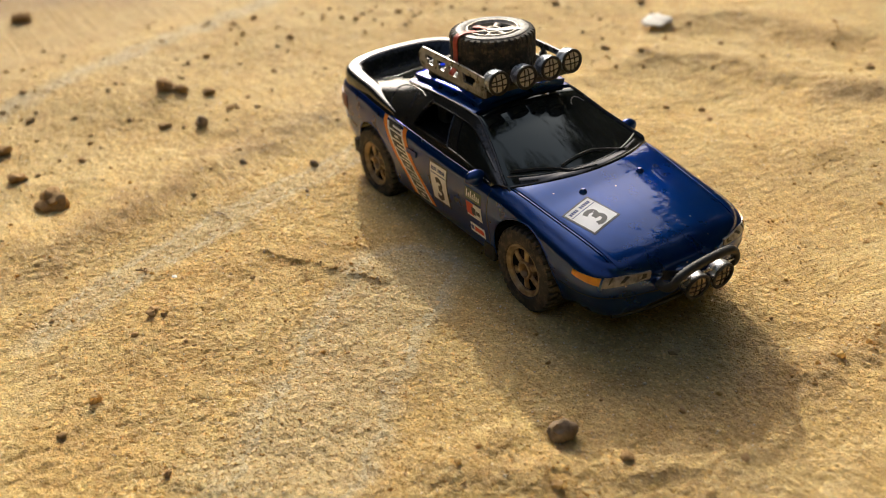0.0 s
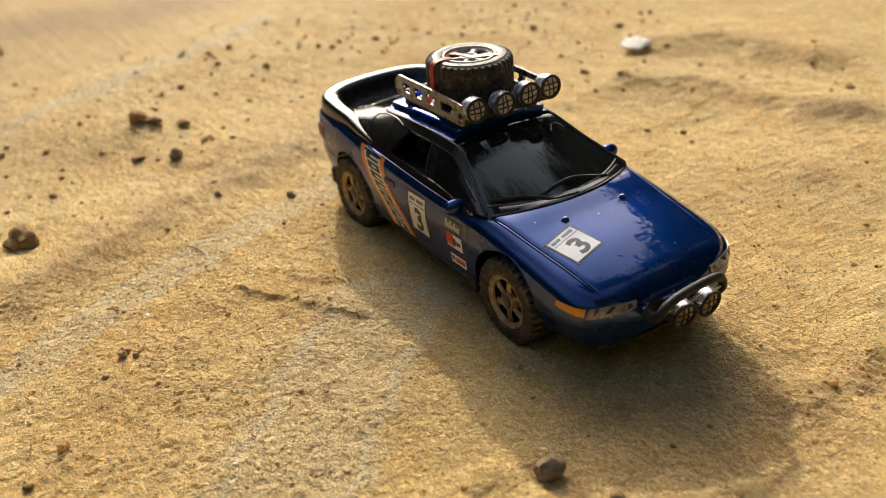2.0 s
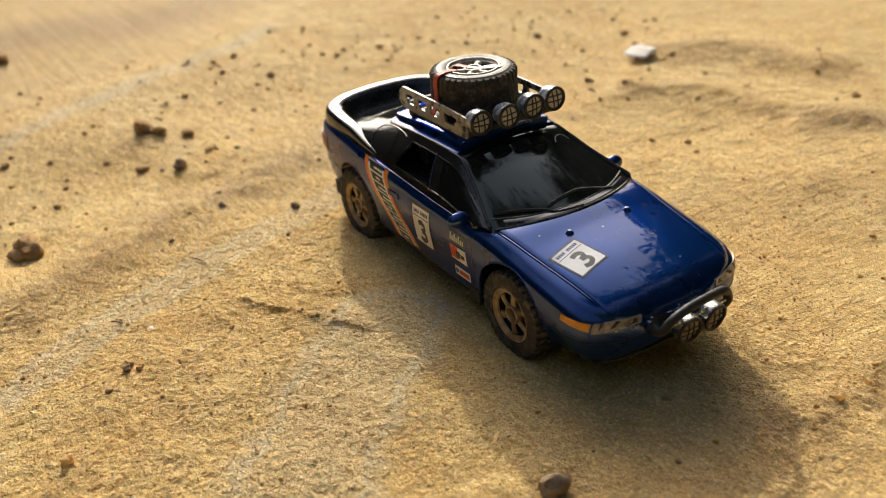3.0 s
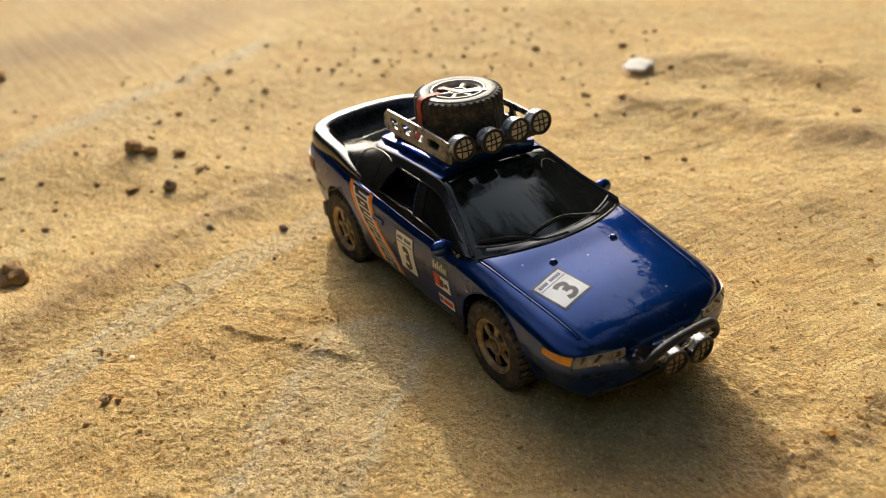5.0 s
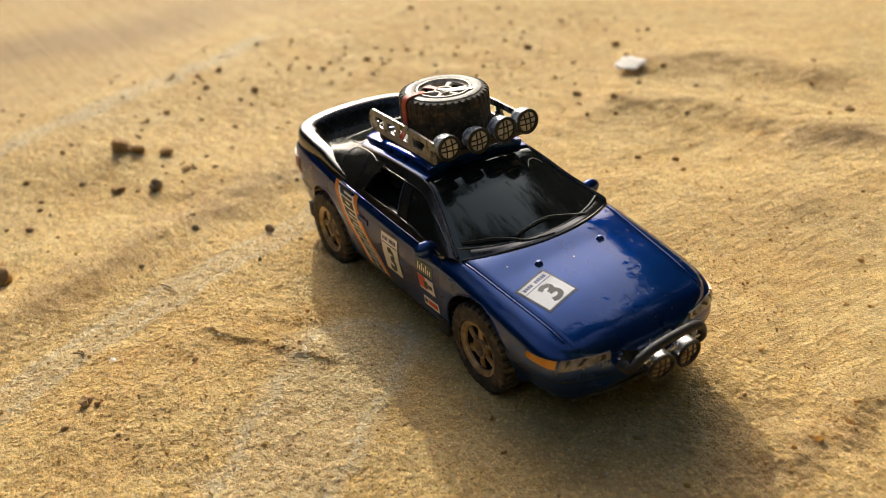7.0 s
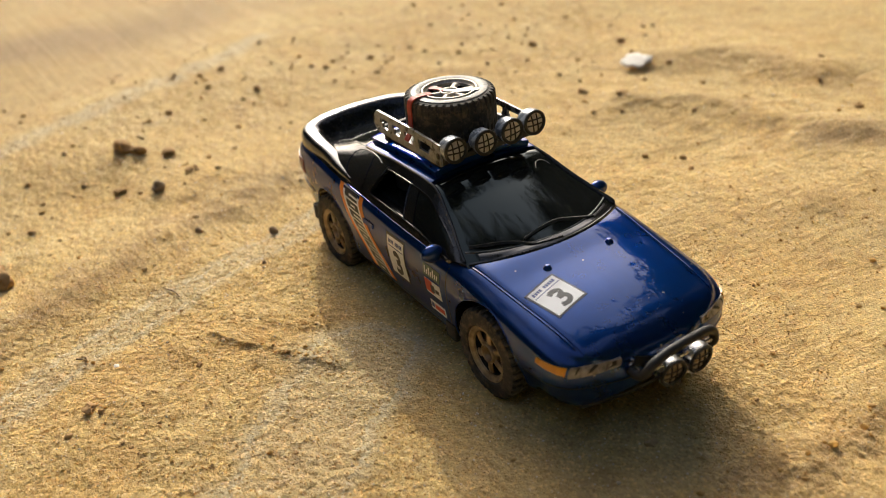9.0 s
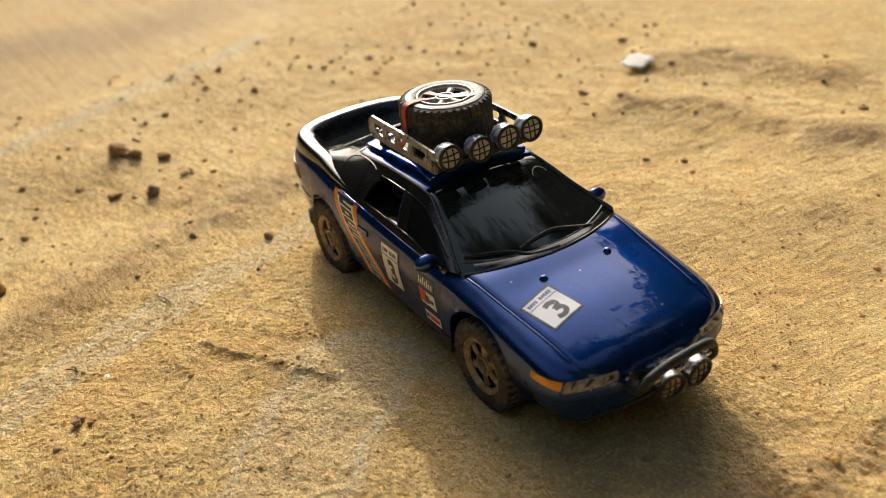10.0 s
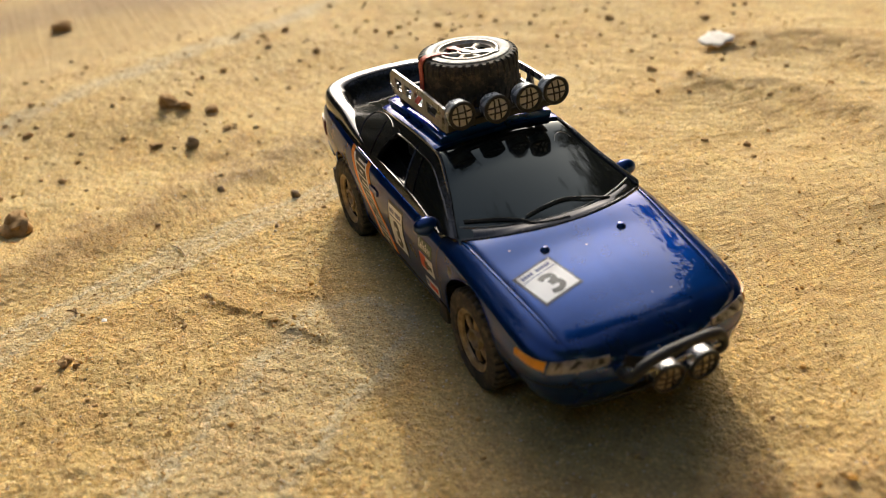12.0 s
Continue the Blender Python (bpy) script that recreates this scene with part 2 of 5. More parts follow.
def spline(points, n):
    """n points on a smooth line through the given ones, evenly in the given points' own steps."""
    p = np.array(points, float)
    p = np.concatenate([[2 * p[0] - p[1]], p, [2 * p[-1] - p[-2]]])
    out = []
    for s in np.linspace(0, len(p) - 3 - 1e-9, n):
        i, f = int(s), s - int(s)
        a, b, c, d = p[i : i + 4]
        out.append(0.5 * (2 * b + (c - a) * f + (2 * a - 5 * b + 4 * c - d) * f**2 + (3 * b - a - 3 * c + d) * f**3))
    return np.array(out)


def sheet(bm, grid, mat=0):
    rows = [[bm.verts.new(p) for p in row] for row in grid]
    for a, b in zip(rows[:-1], rows[1:]):
        for i in range(len(a) - 1):
            try:
                bm.faces.new((a[i], a[i + 1], b[i + 1], b[i])).material_index = mat
            except ValueError:
                pass
    return rows


def plate(grid, up, down, bm=None, round_edge=True):
    """A closed plate over a grid of points: raised by up and sunk by down along the grid's normals, its rim drawn in."""
    g = np.array(grid, float)
    du, dv = np.gradient(g, axis=0), np.gradient(g, axis=1)
    n = np.cross(du, dv)
    n /= np.linalg.norm(n, axis=2, keepdims=True) + 1e-12
    bm = bm or bmesh.new()
    top = g + n * up
    if round_edge:
        for sl in ((0, slice(None)), (-1, slice(None)), (slice(None), 0), (slice(None), -1)):
            top[sl] -= n[sl] * min(0.5 * (up + down), 0.08)
    a, b = sheet(bm, top), sheet(bm, g - n * down)
    ra = [*a[0], *[r[-1] for r in a[1:]], *a[-1][-2::-1], *[r[0] for r in a[-2:0:-1]]]
    rb = [*b[0], *[r[-1] for r in b[1:]], *b[-1][-2::-1], *[r[0] for r in b[-2:0:-1]]]
    for i in range(len(ra)):
        j = (i + 1) % len(ra)
        bm.faces.new((ra[i], ra[j], rb[j], rb[i]))
    return bm


def tube(points, radius, sides=8, bm=None, cap=True):
    """A round bar along points; radius may be a list, one for each point."""
    p = np.array(points, float)
    r = np.broadcast_to(radius, len(p))
    bm = bm or bmesh.new()
    t = np.gradient(p, axis=0)
    t /= np.linalg.norm(t, axis=1, keepdims=True)
    side = np.cross(t[0], (0, 0, 1.0) if abs(t[0][2]) < 0.9 else (0, 1.0, 0))
    rings = []
    for c, d, q in zip(p, t, r):
        side = side - d * (side @ d)
        side /= np.linalg.norm(side)
        up = np.cross(d, side)
        rings.append([bm.verts.new(c + q * (math.cos(a) * side + math.sin(a) * up)) for a in np.linspace(0, math.tau, sides, endpoint=False)])
    for a, b in zip(rings[:-1], rings[1:]):
        for i in range(sides):
            bm.faces.new((a[i], a[(i + 1) % sides], b[(i + 1) % sides], b[i]))
    if cap:
        bm.faces.new(rings[0][::-1])
        bm.faces.new(rings[-1])
    return bm


def lathe(profile, sides=40, bm=None, closed=False):
    """Turns (radius, height) pairs about z."""
    bm = bm or bmesh.new()
    rings = []
    for r, h in profile:
        if r < 1e-6:
            rings.append([bm.verts.new((0, 0, h))] * sides)
        else:
            rings.append([bm.verts.new((r * math.cos(a), r * math.sin(a), h)) for a in np.linspace(0, math.tau, sides, endpoint=False)])
    pairs = list(zip(rings[:-1], rings[1:])) + ([(rings[-1], rings[0])] if closed else [])
    for a, b in pairs:
        for i in range(sides):
            j = (i + 1) % sides
            vs = []
            for v in (a[i], a[j], b[j], b[i]):
                if v not in vs:
                    vs.append(v)
            if len(vs) > 2:
                bm.faces.new(vs)
    return bm


def box(bm, x0, x1, y0, y1, z0, z1, bevel=0.0):
    made = bmesh.ops.create_cube(bm, size=1.0)["verts"]
    for v in made:
        v.co = Vector(((x0 + x1) / 2 + v.co.x * (x1 - x0), (y0 + y1) / 2 + v.co.y * (y1 - y0), (z0 + z1) / 2 + v.co.z * (z1 - z0)))
    if bevel:
        edges = list({e for v in made for e in v.link_edges})
        bmesh.ops.bevel(bm, geom=edges, offset=bevel, segments=2, profile=0.5, affect="EDGES")
    return bm


def outline_plate(points, thick, bm=None):
    """A flat plate from an outline in x, y, with z from 0 to thick."""
    bm = bm or bmesh.new()
    f = bm.faces.new([bm.verts.new((x, y, 0)) for x, y in points])
    up = bmesh.ops.extrude_face_region(bm, geom=[f])["geom"]
    bmesh.ops.translate(bm, vec=(0, 0, thick), verts=[g for g in up if isinstance(g, bmesh.types.BMVert)])
    return bm


# ---- the sand: one sheet to the horizon ----
def value_noise(x, y, size, seed):
    rng = np.random.RandomState(seed)
    table = rng.rand(256, 256)
    u, v = x / size, y / size
    i, j = np.floor(u).astype(int), np.floor(v).astype(int)
    f, g = u - i, v - j
    f, g = f * f * f * (f * (6 * f - 15) + 10), g * g * g * (g * (6 * g - 15) + 10)
    t = lambda a, b: table[a % 256, b % 256]
    return (t(i, j) * (1 - f) + t(i + 1, j) * f) * (1 - g) + (t(i, j + 1) * (1 - f) + t(i + 1, j + 1) * f) * g - 0.5


def grain_relief(x, y, cell, seed):
    """Rounded grains packed side by side, some higher than others: height 0 to 1."""
    rng = np.random.RandomState(seed)
    table = rng.rand(256, 256, 4)
    u, v = x / cell, y / cell
    i, j = np.floor(u).astype(int), np.floor(v).astype(int)
    best = np.zeros(np.shape(x))
    for a in (-1, 0, 1):
        for b in (-1, 0, 1):
            p = table[(i + a) % 256, (j + b) % 256]
            d = np.hypot(u - i - a - p[..., 0], v - j - b - p[..., 1]) / (0.5 + 0.4 * p[..., 2])
            best = np.maximum(best, (0.35 + 0.65 * p[..., 3]) * np.sqrt(np.clip(1 - d * d, 0, 1)))
    return best


def along(x, y, line):
    """Distance from a line of points (minus on its right), and how far along it, 0 to 1."""
    best, sign, where = np.full(np.shape(x), 1e9), np.ones(np.shape(x)), np.zeros(np.shape(x))
    p = np.array(line, float)
    for k, (a, b) in enumerate(zip(p[:-1], p[1:])):
        d = b - a
        s = np.clip(((x - a[0]) * d[0] + (y - a[1]) * d[1]) / (d @ d), 0, 1)
        ex, ey = x - a[0] - s * d[0], y - a[1] - s * d[1]
        q = np.hypot(ex, ey)
        near = q < best
        best, where = np.where(near, q, best), np.where(near, (k + s) / (len(p) - 1), where)
        sign = np.where(near, np.sign(d[0] * ey - d[1] * ex), sign)
    return best * sign, where


# crests: points, width towards the light, width away from it, height
CRESTS = [
    ([(-15, -38.5), (-8.7, -34.8), (-3.1, -31.3), (1.4, -28.3), (5.5, -24.5)], 3.2, 0.7, 0.6),
    ([(-17, -36), (-13.2, -30.3), (-7.4, -26.7), (-4.5, -23.2)], 2.5, 1.0, 0.25),
    ([(-100, -64), (-110, -45), (-120, -28), (-132, -6), (-147, 22), (-172, 62), (-210, 110)], 14, 40, 2.3),
    ([(-24, -78), (-34, -61), (-41, -48), (-45.5, -37), (-48.5, -27), (-54, -12), (-62, 6)], 10, 5, 1.1),
    ([(-60, 78), (-53, 86), (-44.6, 97), (-29.3, 99), (-15, 104)], 11, 6.5, 2.0),
    ([(-44, 58), (-36, 66), (-27.9, 73), (-18.4, 76), (-4, 78), (10, 86)], 9, 5.5, 1.8),
    ([(-6, 70), (2.2, 75), (9, 84), (14, 96)], 7, 6, 0.8),
    ([(-36.5, 40), (-38.6, 53.4), (-42, 66)], 5, 3, 0.6),
    ([(48.5, 1), (51, 5), (50.4, 9), (52.2, 14), (50.6, 19), (49.5, 24)], 4.0, 2.2, 0.65),
    ([(38, -42), (44, -33), (49, -28), (52, -22), (58, -14)], 6, 2.2, 0.7),
    ([(-12, 62), (-2, 60), (8, 52), (18, 50)], 7, 4, 0.5),
    ([(-190, -60), (-194, -30), (-188, -8), (-192, 20)], 14, 14, 1.2),
]
HOLLOWS = [(-51, -60, 6, 1.2), (-15, 55, 12, 1.0), (-39, -17, 9, 0.5), (-46, -27, 8, 0.3), (44.5, -23.5, 3.0, 0.3), (40, -30, 2.6, -0.8), (48, -31.5, 2.2, -0.6), (46, -28.5, 1.5, -0.4), (-85, -29, 9, -0.9), (-66, -22, 7, -0.6)]
# the third line is a pale band along crest 2
PRESSED_AND_PALE = [([(-2, -16), (8, -26.5), (14, -34), (23, -42.5), (33, -53), (44, -64)], 7.5, 1.1), ([(-40, 4), (-34, -14), (-30, -27), (-26, -38), (-22, -49), (-17, -60), (-8, -76)], 3.6, 0.75),
    ([(-90, -80), (-100, -60), (-111, -40), (-121, -17), (-130, 5), (-150, 36)], 5.0, 0.5)]


def ground(x, y):
    x, y = np.asarray(x, float), np.asarray(y, float)
    near = np.exp(-((x / 34) ** 4) - (y / 19) ** 4)
    z = 1.5 * value_noise(x + 900, y + 700, 55, 1) + 0.75 * value_noise(x + 300, y + 400, 21, 2)
    z = z + 0.42 * value_noise(x + 530, y + 210, 8.5, 3) + 0.2 * value_noise(x + 120, y + 990, 3.4, 4)
    z = z * (1 - 0.8 * near) + 0.13 * value_noise(x + 77, y + 31, 1.7, 5) + 0.12 * value_noise(x + 770, y + 310, 0.95, 6) + 0.15 * value_noise(x + 170, y + 510, 0.62, 7)
    z = z + (0.10 * grain_relief(x + 300, y + 300, 0.34, 19) + 0.04 * grain_relief(x + 500, y + 100, 0.8, 20)) * np.clip((90 - np.hypot(x - 20, y + 25)) / 40, 0, 1)
    wob = 2.2 * value_noise(x + 40, y + 90, 4.0, 8) + 1.2 * value_noise(x + 40, y + 90, 1.7, 9)
    for line, front, back, high in CRESTS:
        d, s = along(x, y, line)
        d = d + wob * min(1.0, front / 6)
        w = np.where(d > 0, front, back)
        ends = np.clip(s / 0.12, 0, 1) * np.clip((1 - s) / 0.12, 0, 1)
        z = z + np.exp(-np.abs(d / w) ** 1.6) * ends * (0.85 * high + (0.3 if front < 6 else 0.18) * min(1, high) * (0.6 * value_noise(x, y, 3.0, 10) + 0.8 * value_noise(x, y, 1.1, 11)))
    for a, b, r, deep in HOLLOWS:
        z = z - deep * np.exp(-((x - a) ** 2 + (y - b) ** 2) / r**2)
    for wx in (20.4, -20.4):
        for wy in (-11.2, 11.2):
            q = np.hypot((x - wx) / 4.6, (y - wy) / 3.6)
            z = z + 0.35 * np.exp(-((q - 1.25) / 0.3) ** 2) - 0.3 * np.exp(-q**4)
    return z - 0.25


def sand_sheet():
    def axis(lo, hi, step, far):
        core = np.arange(lo, hi, step)
        out = step * 1.22 ** np.arange(1, 200)
        out = np.cumsum(out)
        out = out[out < far]
        return np.r_[lo - out[::-1], core, core[-1] + out]

    fine = lambda a, lo, hi: np.unique(np.r_[a[(a < lo) | (a > hi)], np.arange(lo, hi, 0.15)])
    xs, ys = fine(axis(-125, 76, 0.7, 6e5), -34, 64), fine(axis(-86, 112, 0.7, 6e5), -78, 18)
    x, y = np.meshgrid(xs, ys, indexing="ij")
    z = ground(x, y)
    far = np.clip((np.hypot(x, y) - 400) / 2000, 0, 1)
    z = z * (1 - far)
    n, m = x.shape
    me = bpy.data.meshes.new("ground")
    k = np.arange(n * m).reshape(n, m)
    quads = np.stack([k[:-1, :-1], k[1:, :-1], k[1:, 1:], k[:-1, 1:]], -1).reshape(-1, 4)
    me.vertices.add(n * m)
    me.vertices.foreach_set("co", (np.stack([x, y, z], -1) * MM).astype(np.float32).ravel())
    me.loops.add(quads.size)
    me.loops.foreach_set("vertex_index", quads.ravel().astype(np.int32))
    me.polygons.add(len(quads))
    me.polygons.foreach_set("loop_start", np.arange(0, quads.size, 4, dtype=np.int32))
    me.update(calc_edges=True)
    me.polygons.foreach_set("use_smooth", np.ones(len(quads), bool))
    pressed_and_pale = np.zeros(x.shape)
    for line, width, much in PRESSED_AND_PALE:
        d, q = along(x, y, line)
        pressed_and_pale = np.maximum(pressed_and_pale, much * np.exp(-((d / width) ** 2)) * np.clip((1 - q) / 0.1, 0, 1) * np.clip(q / 0.1, 0, 1))
    # beyond the pale band along the far crest, and with distance, the sand is duller
    beyond = np.clip((along(x, y, PRESSED_AND_PALE[2][0])[0] - 2) / 22, 0, 1)
    stain_and_shade = 0.8 * np.exp(-((along(x, y, [(-196, -60), (-189, -28), (-183, -4), (-188, 18)])[0] / 14) ** 2)) * (0.8 + 1.2 * value_noise(x, y, 14, 14))
    stain_and_shade = stain_and_shade + 0.25 * beyond + 0.3 * np.clip((np.hypot(x - 90, y + 60) - 110) / 80, 0, 1)
    stain_and_shade = stain_and_shade + 0.6 * np.exp(-((along(x, y, CRESTS[3][0])[0] / 6.5) ** 2)) * (0.6 + 0.8 * value_noise(x, y, 4, 12))
    # shade on the lee slope of crest 6, painted in as brown
    stain_and_shade = stain_and_shade + 0.4 * np.exp(-((along(x, y, [(0, 74), (10, 84)])[0] / 5) ** 2))
    # darker patches in the foreground and before the car's nose
    stain_and_shade = stain_and_shade + 0.12 * np.exp(-((x - 10) ** 2 + (y + 50) ** 2) / 28**2) + 0.3 * np.exp(-((x - 54) ** 2 + (y + 6) ** 2) / 26**2)
    # the shade of the ripples on the right, put into the colour
    stain_and_shade = stain_and_shade + 0.3 * np.exp(-((x - 24) ** 2 + (y - 46) ** 2) / 26**2) * (0.8 + 0.8 * value_noise(x, y, 7, 17))
    # brown crumbly sand at crests 8 and 9; painted slope shade at 4 and 5
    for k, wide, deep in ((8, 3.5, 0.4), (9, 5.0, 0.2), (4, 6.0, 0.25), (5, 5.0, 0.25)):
        stain_and_shade = stain_and_shade + deep * np.exp(-(((along(x, y, CRESTS[k][0])[0] + 1.5) / wide) ** 2)) * (0.6 + 0.9 * value_noise(x, y, 2.5, 16))
    for name, values in (("pressed_and_pale", pressed_and_pale), ("stained_and_shaded", np.clip(stain_and_shade, 0, 1))):
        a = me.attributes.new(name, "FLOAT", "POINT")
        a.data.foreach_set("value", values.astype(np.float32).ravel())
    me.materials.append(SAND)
    return tagged(new("ground", me), "golden dry sand with low ripples and scattered grit", "sand", kind="structure")


sand_sheet()


def scatter(name, label, x, y, r, seed, mat, sunk):
    """Loose grains lying on the sand, joined into one mesh; each is an uneven eight-sided lump."""
    rng = np.random.RandomState(seed)
    n = len(x)
    octa = np.array([(1, 0, 0), (0, 1, 0), (-1, 0, 0), (0, -1, 0), (0, 0, 1), (0, 0, -1)], float)
    tri = np.array([(0, 1, 4), (1, 2, 4), (2, 3, 4), (3, 0, 4), (1, 0, 5), (2, 1, 5), (3, 2, 5), (0, 3, 5)])
    a, b = rng.rand(n) * math.tau, rng.rand(n) * 0.7 - 0.35
    ca, sa, cb, sb = np.cos(a), np.sin(a), np.cos(b), np.sin(b)
    turn = np.stack([np.stack([ca * cb, -sa, ca * sb], -1), np.stack([sa * cb, ca, sa * sb], -1), np.stack([-sb, 0 * a, cb], -1)], 1)
    shape = octa[None] * (1.0, 1.0, 0.75) * (0.75 + 0.6 * rng.rand(n, 6, 1)) * r[:, None, None]
    co = np.einsum("nij,nkj->nki", turn, shape) + np.stack([x, y, ground(x, y) + sunk * r], -1)[:, None]
    idx = (tri[None] + 6 * np.arange(n)[:, None, None]).astype(np.int32)
    me = bpy.data.meshes.new(name)
    me.vertices.add(6 * n)
    me.vertices.foreach_set("co", (co * MM).astype(np.float32).ravel())
    me.loops.add(idx.size)
    me.loops.foreach_set("vertex_index", idx.ravel())
    me.polygons.add(8 * n)
    me.polygons.foreach_set("loop_start", np.arange(0, idx.size, 3, dtype=np.int32))
    me.update(calc_edges=True)
    me.polygons.foreach_set("use_smooth", np.ones(8 * n, bool))
    me.materials.append(mat)
    return tagged(new(name, me), label, "sand", kind="stuff")


def strewn(count, span, sizes, seed, power=3.0, fade=10.0):
    """Places and sizes of grains, none under the car's middle."""
    rng = np.random.RandomState(seed)
    x, y = rng.uniform(span[0], span[1], count), rng.uniform(span[2], span[3], count)
    r = sizes[0] + (sizes[1] - sizes[0]) * rng.rand(count) ** power
    inside = np.minimum(np.minimum(x - span[0], span[1] - x), np.minimum(y - span[2], span[3] - y))
    keep = ~((np.abs(x) < 30) & (np.abs(y) < 9)) & (rng.rand(count) < inside / fade)
    return x[keep], y[keep], r[keep]


scatter("sand_grains", "loose sand grains in gold, white and brown", *strewn(60000, (-48, 66, -76, 34), (0.06, 0.16), 3, 2.5, 14.0), 5, GRAINS, 0.0)
scatter("far_sand_grains", "loose sand grains behind the toy car", *strewn(34000, (-115, 40, -75, 105), (0.10, 0.26), 6), 7, GRAINS, -0.2)
scatter("brown_grit", "brown grit strewn over the rough sand", *strewn(420, (-150, -36, -75, 110), (0.25, 0.8), 14, 2.0), 18, TAN_CLOD, 0.2)
scatter("sand_grit", "sparse coarse grit on the sand", *strewn(500, (-125, 70, -75, 110), (0.2, 0.42), 4), 8, GRAINS, 0.3)


def crumbled(lines, count, seed):
    """Crumbs of caked sand strewn along the crests, thickest on their steep side."""
    rng = np.random.RandomState(seed)
    xs, ys = [], []
    for line, wide in lines:
        p = np.array(line, float)
        k = rng.randint(0, len(p) - 1, count)
        f = rng.rand(count)[:, None]
        q = p[k] * (1 - f) + p[k + 1] * f
        xs.append(q[:, 0] + rng.randn(count) * wide + 0.4 * wide)
        ys.append(q[:, 1] + rng.randn(count) * wide - 0.3 * wide)
    x, y = np.concatenate(xs), np.concatenate(ys)
    return x, y, 0.11 + 0.30 * rng.rand(len(x)) ** 3


scatter("sand_crumbs", "crumbs of caked sand along the low crests", *crumbled([(CRESTS[0][0], 0.5), (CRESTS[1][0], 0.8), (CRESTS[8][0], 2.2), (CRESTS[9][0], 1.9), (CRESTS[3][0], 3.5)], 70, 21), 22, GRAINS, -0.1)


def pebble(x, y, size, mat, name, label, category, seed, group="", flat=0.75, craggy=1.0):
    rng = np.random.RandomState(seed)
    bm = bmesh.new()
    bmesh.ops.create_icosphere(bm, subdivisions=3 if size > 1.5 else 2, radius=1.0)
    off, stretch = Vector(rng.rand(3) * 90), 0.85 + 0.35 * rng.rand(3)
    for v in bm.verts:
        d = 0.78 + craggy * (0.6 * noise.noise(v.co * 0.9 + off) + 0.34 * noise.noise(v.co * 2.1 + off)) + 0.16 * noise.noise(v.co * 4.6 + off)
        v.co = Vector((v.co.x * stretch[0] * d, v.co.y * stretch[1] * d, v.co.z * flat * d)) * size * 0.55
    z = float(ground(x, y))
    ob = part(name, bm, mat, at=mm(x, y, z + size * min(0.16, 0.22 * flat), 0, 0, rng.rand() * 360), smooth=50)
    return tagged(ob, label, category, group)


DARK_PEBBLES = [(43.4, -25.0, 3.3), (-36.2, -17.8, 1.7), (-44.2, -28.0, 1.3), (-63.7, -28.6, 2.6), (-26.6, -23.4, 0.8)]
BROWN_PEBBLES = [(-67.6, -21.4, 2.1), (-78.9, -21.9, 3.0), (-69.2, -34.6, 2.4), (-72.1, -16.0, 1.4),
    (-33.4, -15.4, 0.6), (-29.2, -15.2, 0.8), (-22.2, -38.4, 0.7),
    (-23.8, -40.1, 0.5), (-3.5, -58.7, 1.2), (2.0, -53.6, 0.7), (3.4, -53.0, 0.8), (20.2, -27.9, 0.6), (16.3, -37.5, 0.6), (-14.4, -67.3, 0.9),
    (-18.8, -70.6, 0.7), (5.9, -41.4, 0.6), (41.2, -17.5, 0.7), (50.2, -21.6, 1.6), (47.9, -11.4, 1.1), (57.1, -11.6, 1.0)]
BROWN_CLODS = [(-52.0, -59.7, 6.0), (-64.4, -62.8, 3.6), (-78.5, -62.9, 3.3), (-85.3, -28.9, 5.0), (-82.5, -26.8, 3.0), (-170.4, -43.2, 6.0), 
    (-6.9, -55.3, 2.0), (-5.6, -54.2, 1.3), (10.3, -71.3, 1.2), (-6.9, -40.9, 1.0), (23.9, -63.0, 1.2)]
TAN_CLODS = [(6.6, -66.3, 3.0), (40.7, -36.6, 1.3), (49.3, -30.2, 2.0), (53.6, -13.6, 0.9), (41.6, 9.3, 1.0), (37.5, 15.4, 1.0), (51.8, 10.1, 1.9), (52.2, 14.7, 1.4), (48.1, -5.9, 1.5), (36.5, 34.7, 1.1), (30.9, 45.4, 1.5), (51, 7.0, 1.2), (50.6, 18, 1.2)]
FAR_PEBBLES = [(-122.0, 5.1, 2.4), (-111.5, -1.8, 2.3), (-103.2, 7.1, 2.4), (-101.7, -14.6, 2.2), (-99.5, -19.6, 1.9), (-85.3, -47.9, 2.0), (-72.5, -48.2, 1.5),
    (-65.3, -51.4, 1.8), (-80.3, -56.6, 1.3), (-106.5, -54.0, 2.0), (-90.6, -55.8, 2.2), (-68.5, -54.8, 1.3), (-105.9, 26.1, 2.0), (-108.7, 23.5, 1.7),
    (-121.5, -0.5, 1.7), (-106.3, -5.5, 1.4), (-104.4, 37.6, 2.6), (-134.4, 68.1, 2.4), (-143.8, 72.7, 1.8), (-110.9, 19.3, 1.4), (-80.4, 22.9, 1.3)]
SIDE_PEBBLES = [(-69.6, 88.0, 2.2), (-83.6, 72.1, 2.2), (-18.6, 96.2, 1.7), (-4.5, 89.7, 1.8), (-47.9, 82.9, 1.5), (-35.5, 80.7, 1.2), (-25.2, 67.6, 1.3), (-16.9, 47.0, 1.2),
    (-12.7, 52.1, 1.6), (-8.1, 49.5, 1.2), (-40.1, 61.6, 1.6), (-49.4, 59.4, 1.8), (-38.0, 52.8, 1.3), (-34.7, 57.2, 1.1), (24.5, 28.5, 0.7), (-26.9, 107.2, 1.3), (41.5, 9.8, 0.8)]
